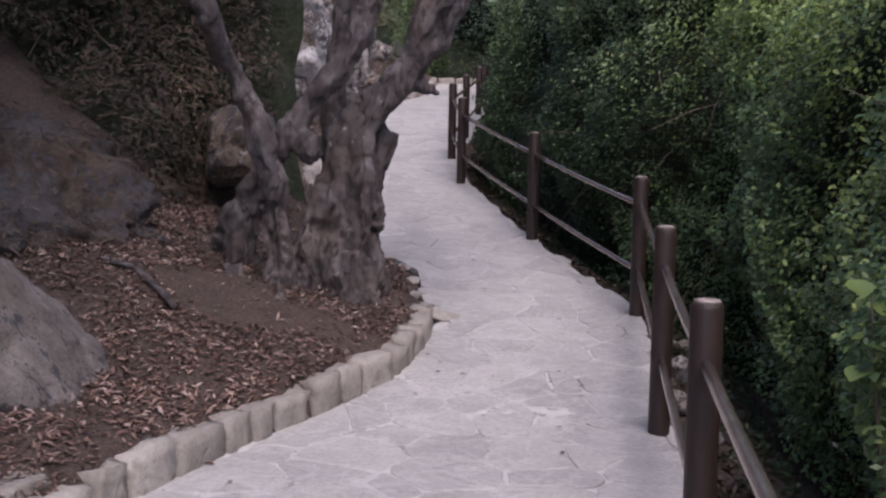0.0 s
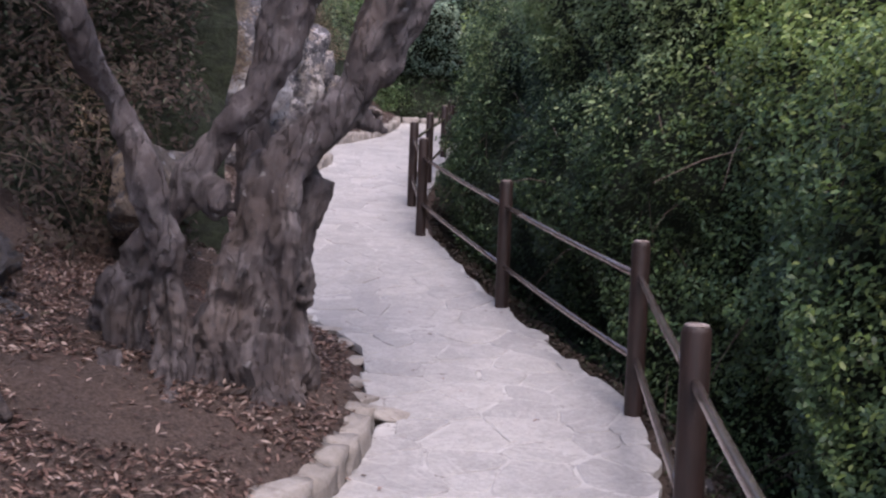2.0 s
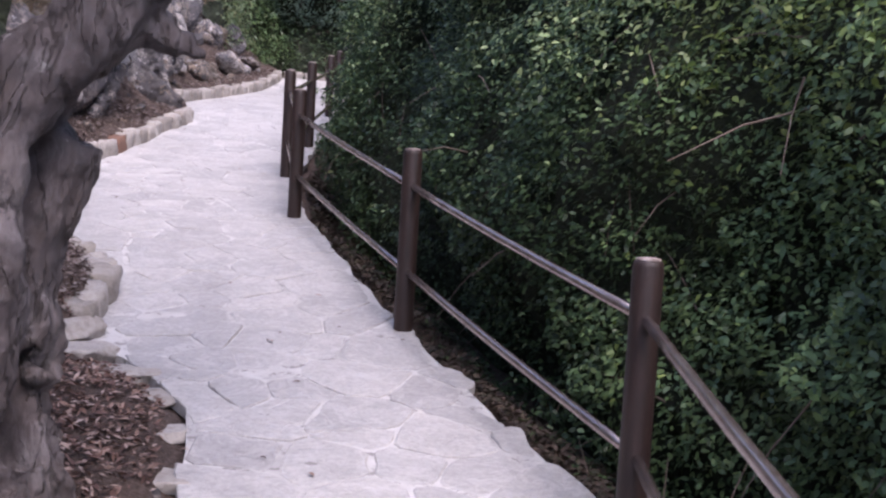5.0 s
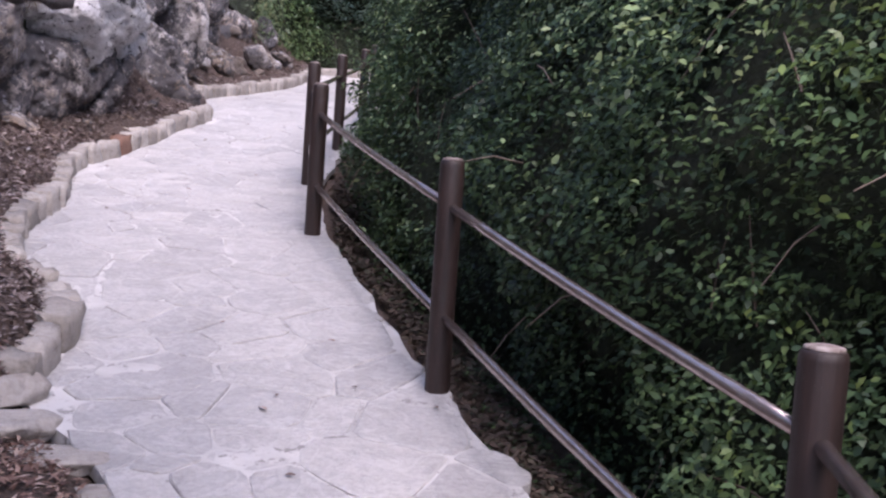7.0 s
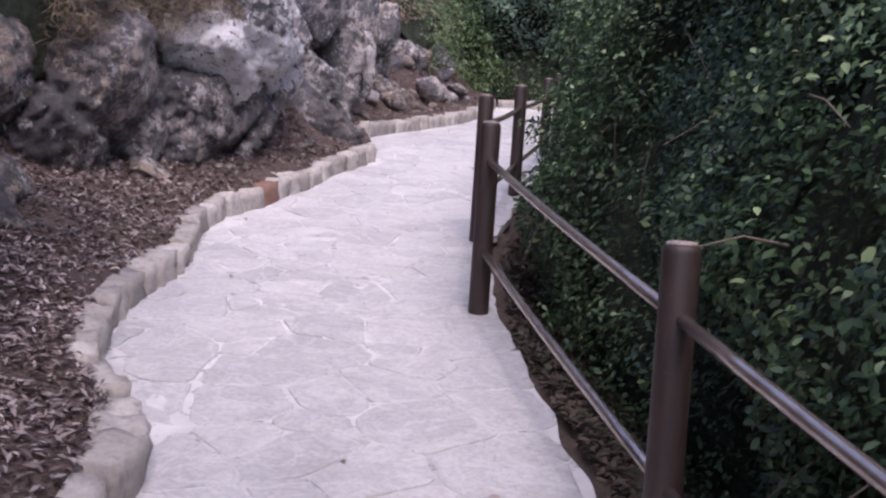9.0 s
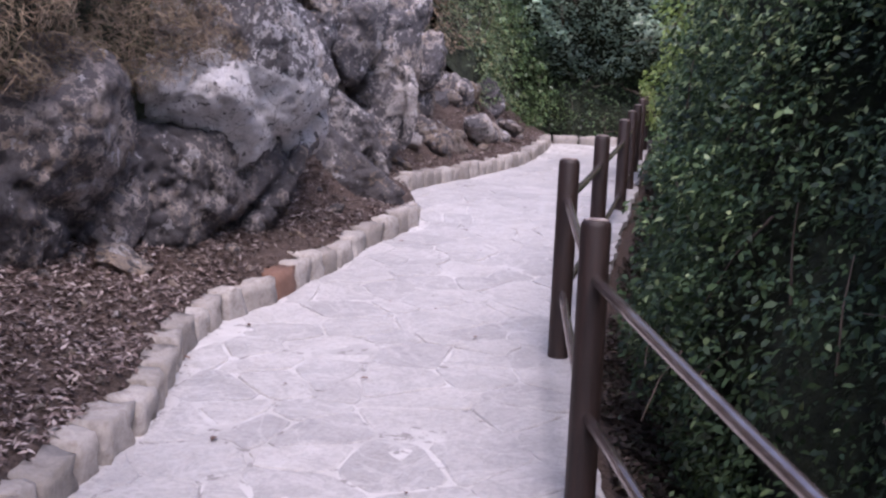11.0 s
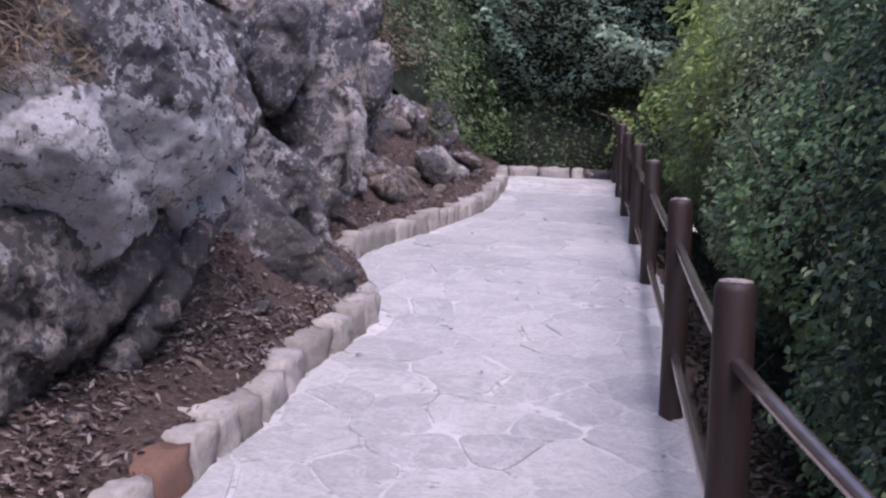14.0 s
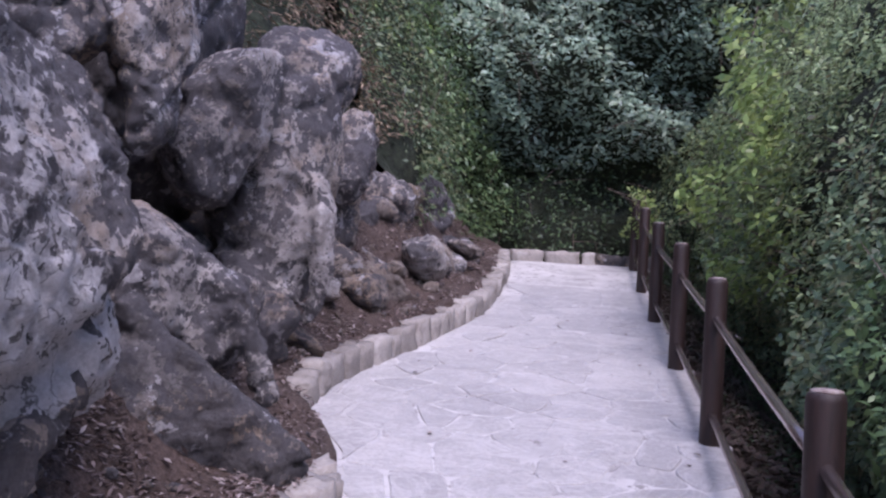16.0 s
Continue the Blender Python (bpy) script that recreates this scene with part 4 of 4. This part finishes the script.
# ---- shade tree on the bank ----
def build_shade_tree():
    tree = tagged(new("evergreen_tree"), "broad dark evergreen tree on the bank, overhanging the shaded path", "tree")
    tree.matrix_world = Matrix.Translation((-4.3, 5.5, 1.6))
    inv = tree.matrix_world.inverted()
    rng = np.random.default_rng(91)
    bm = bmesh.new()
    tube(bm, [(-4.3, 5.5, 0.8), (-4.3, 5.5, 2.0), (-4.1, 5.6, 3.2), (-3.6, 5.8, 4.6)], [0.3, 0.24, 0.2, 0.14], 16, True, 0.15, 3, 0.05)
    P, N = [], []
    for k in range(52):
        e = Vector((rng.uniform(-7, -1.4), rng.uniform(-3.5, 11.5), 0))
        e.z = 4.1 + rng.uniform(0, 1.6)
        a = Vector((-3.9, 5.7, 3.8))
        m_ = a.lerp(e, 0.5) + Vector((0, 0, 0.5))
        tube(bm, [a, m_, e], [0.08, 0.05, 0.012], 7, False)
        for _ in range(1300):
            q = e + Vector(rng.normal(0, 1, 3)) * 0.55
            if noise.noise(q * 2.2) < -0.18 or q.z < 3.75:
                continue
            P.append(q)
            N.append((0, 0, 1))
    tr = bm_part("trunk", bm, M_BARK)
    child(tr, tree)
    tr.matrix_parent_inverse = inv
    cr = add_leaves("crown", np.array(P), np.array(N, float), 0.10, M_LEAF, tree, 92, 0.5)
    cr.matrix_parent_inverse = inv


build_shade_tree()


# ---- small plants and stones beyond the fence ----
def big_leaf_plant():
    plant = tagged(new("broadleaf_sprig"), "pale green broad-leaved sprig standing out of the dark hedge", "plant")
    plant.matrix_world = Matrix.Translation((2.15, 3.7, 0.4))
    inv = plant.matrix_world.inverted()
    rng = np.random.default_rng(12)
    bm = bmesh.new()
    tube(bm, [(2.1, 3.45, -0.3), (1.93, 3.34, 0.7), (1.86, 3.27, 1.1)], [0.008, 0.006, 0.003], 5, False)
    st = bm_part("stem", bm, M_TWIG)
    child(st, plant)
    st.matrix_parent_inverse = inv
    for k in range(12):
        c_ = Vector((1.88 + rng.normal(0, 0.07), 3.29 + rng.normal(0, 0.05), 0.77 + 0.38 * k / 12))
        bm = bmesh.new()
        az, ln = rng.uniform(0, 6.28), rng.uniform(0.11, 0.17)
        dx = Vector((math.cos(az), math.sin(az), rng.uniform(-0.2, 0.5))).normalized()
        sd = dx.cross(Vector((0, 0, 1))).normalized()
        rows = []
        for j, w in enumerate((0.0, 0.22, 0.32, 0.27, 0.14, 0.0)):
            p = c_ + dx * ln * j / 5 - Vector((0, 0, 0.02 * (j / 5) ** 2))
            rows.append([bm.verts.new(p - sd * w * ln + Vector((0, 0, 0.012))), bm.verts.new(p), bm.verts.new(p + sd * w * ln + Vector((0, 0, 0.012)))] if w else [bm.verts.new(p)] * 3)
        for r0, r1 in zip(rows, rows[1:]):
            for q in ((r0[0], r0[1], r1[1], r1[0]), (r0[1], r0[2], r1[2], r1[1])):
                u = list(dict.fromkeys(q))
                if len(u) > 2:
                    bm.faces.new(u)
        lf = bm_part("leaf", bm, M_LEAFB)
        child(lf, plant)
        lf.matrix_parent_inverse = inv


big_leaf_plant()
for i in range(14):
    rr = random.Random(500 + i)
    y = rr.uniform(3.0, 9.0)
    x = right_x(y) + rr.uniform(0.08, 0.4)
    boulder("rock", "pale rubble stone below the path edge by the fence", (x, y, ground_z(x, y) + 0.03), (rr.uniform(0.06, 0.14), rr.uniform(0.06, 0.13), rr.uniform(0.05, 0.09)), (0, 0, rr.uniform(0, 90)), M_ROCK2, 50 + i, 0.2, 3)
foliage_sheet("weeds", "low weeds and dry stems between fence and hedge", "weeds", lambda y, h: (Vector((right_x(y) + 0.18 + h * 0.8, y, ground_z(right_x(y) + 0.18 + h * 0.8, y) + 0.06)), Vector((-0.2, 0, 1)).normalized()),
              2.5, 28, -0.08, 0.8, 2600, 0.05, M_BRUSH, 601, depth=0.08, lump=0.05, narrow=0.4, twigs=60, core=False, second=(M_LEAF_SHADE, 0.3, 0.04))
foliage_sheet("bright_shrub", "bright yellow-green shrub tips above the fence end", "bush", lambda y, h: (Vector((2.35 + 0.12 * (y - 27.5), y, 3.9 + h)), Vector((-0.9, -0.4, 0.2)).normalized()),
              27.5, 28.3, 0, 0.6, 900, 0.08, M_LEAFB, 602, depth=0.3, lump=0.3, twigs=6, core=False)
foliage_sheet("pale_shrub", "tall light green leafy shrub beyond the fence", "bush", lambda y, h: (Vector((2.35 - 0.08 * h, y, 3.2 + h)), Vector((-0.9, -0.4, 0.2)).normalized()),
              21.5, 23.3, 0, 3.4, 900, 0.085, M_LEAFB, 603, depth=0.4, lump=0.5, twigs=20, core=False, gap=0.15, second=(M_LEAF2, 0.5, 0.07))


# ---- leaf litter ----
def fallen_branch():
    bm = bmesh.new()
    pts = [(-1.62, 6.35), (-1.4, 6.3), (-1.2, 6.1), (-1.08, 5.92)]
    tube(bm, [(x, y, ground_z(x, y) + 0.025 + 0.01 * i) for i, (x, y) in enumerate(pts)], [0.012, 0.022, 0.024, 0.02], 8)
    tagged(bm_part("fallen_branch", bm, M_BARK), "short crooked grey branch lying on the leaf litter", "branch")


fallen_branch()


def gravel():
    rng = random.Random(33)
    bm = bmesh.new()
    for _ in range(500):
        y = rng.uniform(10, 27)
        x = left_x(y) - 0.15 - rng.random() * (1.3 if y < 18 else 0.9)
        r = rng.uniform(0.008, 0.035) * (1 if rng.random() < 0.9 else 1.8)
        m = Matrix.Translation((x, y, ground_z(x, y) + r * 0.3)) @ Euler((rng.random() * 6, rng.random() * 6, 0)).to_matrix().to_4x4() @ Matrix.Diagonal((r, r * rng.uniform(0.6, 1), r * rng.uniform(0.4, 0.8), 1))
        bmesh.ops.create_icosphere(bm, subdivisions=1, radius=1.0, matrix=m)
    tagged(bm_part("gravel", bm, M_ROCK3, smooth=False), "small dull stones scattered on the soil strip", "gravel", "", "stuff")


gravel()


def litter(name, label, n, x_of, y0, y1, size, mat, seed):
    rng = np.random.default_rng(seed)
    P, N = [], []
    for _ in range(n):
        y = rng.uniform(y0, y1)
        x = left_x(y) - 0.08 - x_of(y) * rng.random()
        if noise.noise(Vector((x * 1.7, y * 1.7, 2))) < -0.25 and rng.random() < 0.8:
            continue
        if math.hypot(x + 0.85, y - 6.35) < 0.42 + 0.2 * noise.noise(Vector((x * 3, y * 3, 0))) and rng.random() < 0.93:
            continue
        P.append((x, y, ground_z(x, y) + 0.008 + 0.02 * rng.random()))
        N.append((0, 0, 1.6))
    ob = add_leaves(name, np.array(P), np.array(N, float), size, mat, None, seed, 0.3, 0.9)
    tagged(ob, label, "leaf litter", "", "stuff")


litter("leaf_litter", "brown and tan fallen leaves on soil under the olive tree", 34000, lambda y: 2.2, 2.0, 10.2, 0.046, M_LITTER, 400)
litter("leaf_litter", "fine dull brown leaf litter on soil behind the kerb", 26000, lambda y: 1.6, 10.0, 18.5, 0.046, M_LITTER2, 401)
litter("leaf_litter", "sparse fine leaf litter among rocks behind the kerb", 17000, lambda y: 1.2, 18.0, 28, 0.036, M_LITTER2, 402)


def path_bits():
    """A few fallen leaves on the paving."""
    rng = np.random.default_rng(55)
    P = []
    for _ in range(70):
        y = rng.uniform(2, 26)
        lx, rx = left_x(y), right_x(y)
        x = lx + (rx - lx) * rng.beta(0.6, 0.8)
        P.append((x, y, path_z(y) + 0.014))
    ob = add_leaves("fallen_leaf", np.array(P), np.tile((0.0, 0.0, 4.0), (len(P), 1)), 0.045, M_LITTER, None, 56, 0.5, 0.4, shaped=True)
    tagged(ob, "few small brown leaves scattered on the stone path", "leaf", "", "stuff")


path_bits()


# ---- kerb ----
def kerb_stone(rng, ln, w, h):
    bm = bmesh.new()
    bmesh.ops.create_cube(bm, size=1.0)
    for v in bm.verts:
        v.co = Vector((v.co.x * w * rng.uniform(0.91, 1.06), v.co.y * ln * rng.uniform(0.92, 1.0), v.co.z * h * rng.uniform(0.90, 1.07)))
    bmesh.ops.subdivide_edges(bm, edges=bm.edges[:], cuts=3, use_grid_fill=True)
    off = Vector((rng.uniform(0, 50), rng.uniform(0, 50), 0))
    for v in bm.verts:
        q = v.co
        k = (abs(2 * q.x / w) ** 6 + abs(2 * q.y / ln) ** 6 + abs(2 * q.z / h) ** 6) ** (1 / 6)
        v.co = q * (1 - 0.20 * max(0, k - 0.93)) + q.normalized() * (0.034 * noise.noise(q * 9 + off) + 0.016 * noise.noise(q * 24 + off))
    return bm


def build_kerb(name, label, pts, seed, red=None, drop=0.0, mat=None, long=1.0):
    """A run of rough stones whose path side follows pts."""
    rng = random.Random(seed)
    kerb = tagged(new(name), label, "kerb", "", "structure")
    x0, y0 = pts[0]
    kerb.matrix_world = Matrix.Translation((x0, y0, path_z(y0)))
    inv = kerb.matrix_world.inverted()
    line = [Vector((p[0], p[1], 0)) for p in spline([(a, b_) for a, b_ in pts], 6)]
    dist = [0]
    for a, b_ in zip(line, line[1:]):
        dist.append(dist[-1] + (b_ - a).length)

    def at(s):
        x = float(np.interp(s, dist, [p.x for p in line]))
        y = float(np.interp(s, dist, [p.y for p in line]))
        return Vector((x, y, 0))

    s = 0.0
    while s < dist[-1] - 0.08:
        ln = long * rng.choice((rng.uniform(0.17, 0.24), rng.uniform(0.24, 0.38)))
        if red is not None and at(s).y <= red < at(s + 0.3).y:
            ln = 0.3
        a, b_ = at(s), at(min(s + ln, dist[-1]))
        mid = (a + b_) / 2
        t = (b_ - a).normalized()
        nrm = Vector((-t.y, t.x, 0))
        w, h = rng.uniform(0.15, 0.22), rng.uniform(0.22, 0.28)
        is_red = red is not None and a.y <= red < b_.y
        ob = bm_part("kerb_stone", kerb_stone(rng, (b_ - a).length - 0.008, w, h), M_RED if is_red else (mat or M_KERB), smooth=True)
        slope = math.degrees(math.atan2(path_z(b_.y) - path_z(a.y), ln))
        c_ = mid + nrm * (w / 2 - 0.01 + rng.uniform(-0.01, 0.01))
        ob.matrix_world = Matrix.Translation((c_.x, c_.y, path_z(c_.y) + 0.165 - drop - h / 2 + rng.uniform(-0.02, 0.02))) @ Euler((radians(slope + rng.uniform(-2, 2)), radians(rng.uniform(-4, 4)), math.atan2(-t.x, t.y) + radians(rng.uniform(-3, 3)))).to_matrix().to_4x4()
        child(ob, kerb, "rust-red kerb stone" if is_red else "")
        ob.matrix_parent_inverse = inv
        s += ln + 0.010


def left_run(y0, y1, extra=()):
    ys = [y0] + [y for y in LEFT_Y if y0 < y < y1] + [y1]
    return [(left_x(y), y) for y in ys] + list(extra)


build_kerb("kerb", "low kerb of rough pale limestone blocks edging the litter-covered bed", left_run(1.5, 7.3), 1)
build_kerb("kerb", "low kerb of rough tan limestone blocks with one rust-red block", left_run(10.05, 18.85, ((-0.42, 19.1),)), 2, 16.05)
build_kerb("kerb", "low curving kerb of pale limestone blocks below the rocks", left_run(20.2, 28.2), 3)
boulder("kerb_block", "large squared pale limestone block where the kerb begins", (-1.27, 3.78, path_z(3.8) + 0.1), (0.17, 0.21, 0.19), (0, 0, -20), M_KERB, 91, 0.12, 4, 0.6, ((0, 0, 1, 0.62), (1, 0, 0, 0.7), (0, -1, 0, 0.7), (0, 1, 0, 0.7)))
build_kerb("kerb", "low pale kerb across the end of the path", [(0.95, 28.42), (1.5, 28.5), (2.05, 28.54)], 4, None, 0.045, None, 1.7)
build_kerb("kerb", "low dark kerb across the end of the path by the fence", [(2.05, 28.54), (2.5, 28.57), (2.95, 28.6)], 5, None, 0.05, M_ROCKD, 1.7)


# ---- flagstones ----
def clip_poly(poly, px, py, nx_, ny_):
    out = []
    for (ax, ay), (bx, by) in zip(poly, poly[1:] + poly[:1]):
        da, db = (ax - px) * nx_ + (ay - py) * ny_, (bx - px) * nx_ + (by - py) * ny_
        if da <= 0:
            out.append((ax, ay))
        if da * db < 0:
            k = da / (da - db)
            out.append((ax + (bx - ax) * k, ay + (by - ay) * k))
    return out


def build_flags():
    rng = random.Random(9)
    cw, ch = 0.40, 0.30
    seeds = {}
    for j in range(-14, 84):
        for i in range(-8, 9):
            seeds[i, j] = ((i + 0.5 * (j % 2) + rng.uniform(-0.48, 0.48)) * cw, (j + rng.uniform(-0.48, 0.48)) * ch, rng.uniform(-0.03, 0.03))
    far_v, far_f = [], []
    made = 0
    for (i, j), (sx, sy, sw) in seeds.items():
        if sy < -5.5 or sy > 28.4 or not left_x(sy) - 0.1 < sx < right_x(sy) + 0.12:
            continue
        poly = [(sx - 1, sy - 1), (sx + 1, sy - 1), (sx + 1, sy + 1), (sx - 1, sy + 1)]
        gap = rng.uniform(0.005, 0.026)
        for di in range(-2, 3):
            for dj in range(-2, 3):
                o = seeds.get((i + di, j + dj))
                if o is None or (di, dj) == (0, 0):
                    continue
                dx, dy = o[0] - sx, o[1] - sy
                ln = math.hypot(dx, dy)
                k = 0.5 + (sw - o[2]) / (2 * ln * ln)
                poly = clip_poly(poly, sx + dx * k - dx / ln * gap / 2, sy + dy * k - dy / ln * gap / 2, dx / ln, dy / ln)
                if len(poly) < 3:
                    break
            if len(poly) < 3:
                break
        if len(poly) < 3:
            continue
        lim = []
        for x, y in poly:
            k = 1.0 if y < 10.8 else 0.35
            rag = k * (0.05 * noise.noise(Vector((5, y * 3.1, 0))) + rng.uniform(-0.02, 0.05)) - 0.02 * (1 - k)
            lim.append((min(max(x, left_x(y) + 0.005 if y < 7.5 or y > 10 else left_x(y) - 0.02 + rng.uniform(0, 0.04)), right_x(y) + 0.05 + rag), y))
        poly = lim
        area = 0.5 * abs(sum(a[0] * b2[1] - b2[0] * a[1] for a, b2 in zip(poly, poly[1:] + poly[:1])))
        if len(poly) < 3 or area < 0.012:
            continue
        cx, cy = sum(p[0] for p in poly) / len(poly), sum(p[1] for p in poly) / len(poly)
        # soften the corners
        soft = []
        for k, p in enumerate(poly):
            a, b2 = poly[k - 1], poly[(k + 1) % len(poly)]
            soft.append((p[0] + (a[0] - p[0]) * 0.12, p[1] + (a[1] - p[1]) * 0.12))
            soft.append((p[0] + (b2[0] - p[0]) * 0.12, p[1] + (b2[1] - p[1]) * 0.12))
            if math.hypot(b2[0] - p[0], b2[1] - p[1]) > 0.12:
                soft.append(((p[0] + b2[0]) / 2 + rng.uniform(-0.012, 0.012), (p[1] + b2[1]) / 2 + rng.uniform(-0.012, 0.012)))
        m = len(soft)
        lift = rng.uniform(0.001, 0.007)
        tx, ty = rng.uniform(-0.008, 0.008), rng.uniform(-0.008, 0.008)

        def top(x, y, add):
            return path_z(y) + lift + add + tx * (x - cx) + ty * (y - cy)

        v = [(x, y, path_z(y) - 0.05) for x, y in soft] + [(x, y, top(x, y, -0.005)) for x, y in soft] + [(cx + (x - cx) * 0.955, cy + (y - cy) * 0.955, top(x, y, 0)) for x, y in soft]
        f = [(k, (k + 1) % m, m + (k + 1) % m, m + k) for k in range(m)] + [(m + k, m + (k + 1) % m, 2 * m + (k + 1) % m, 2 * m + k) for k in range(m)] + [tuple(range(2 * m, 3 * m))]
        a2 = sum(a[0] * b3[1] - b3[0] * a[1] for a, b3 in zip(soft, soft[1:] + soft[:1]))
        if a2 < 0:
            f = [q[::-1] for q in f]
        if 3.0 < cy < 17.0 and made < 300:
            made += 1
            ob = new("flagstone", mesh_of("flagstone", v, f, M_FLAG))
            child(ob, pavement)
        else:
            o = len(far_v)
            far_v += v
            far_f += [tuple(o + q for q in fc) for fc in f]
    child(new("flagstones", mesh_of("flagstones", far_v, far_f, M_FLAG)), pavement, "", "stuff")


build_flags()
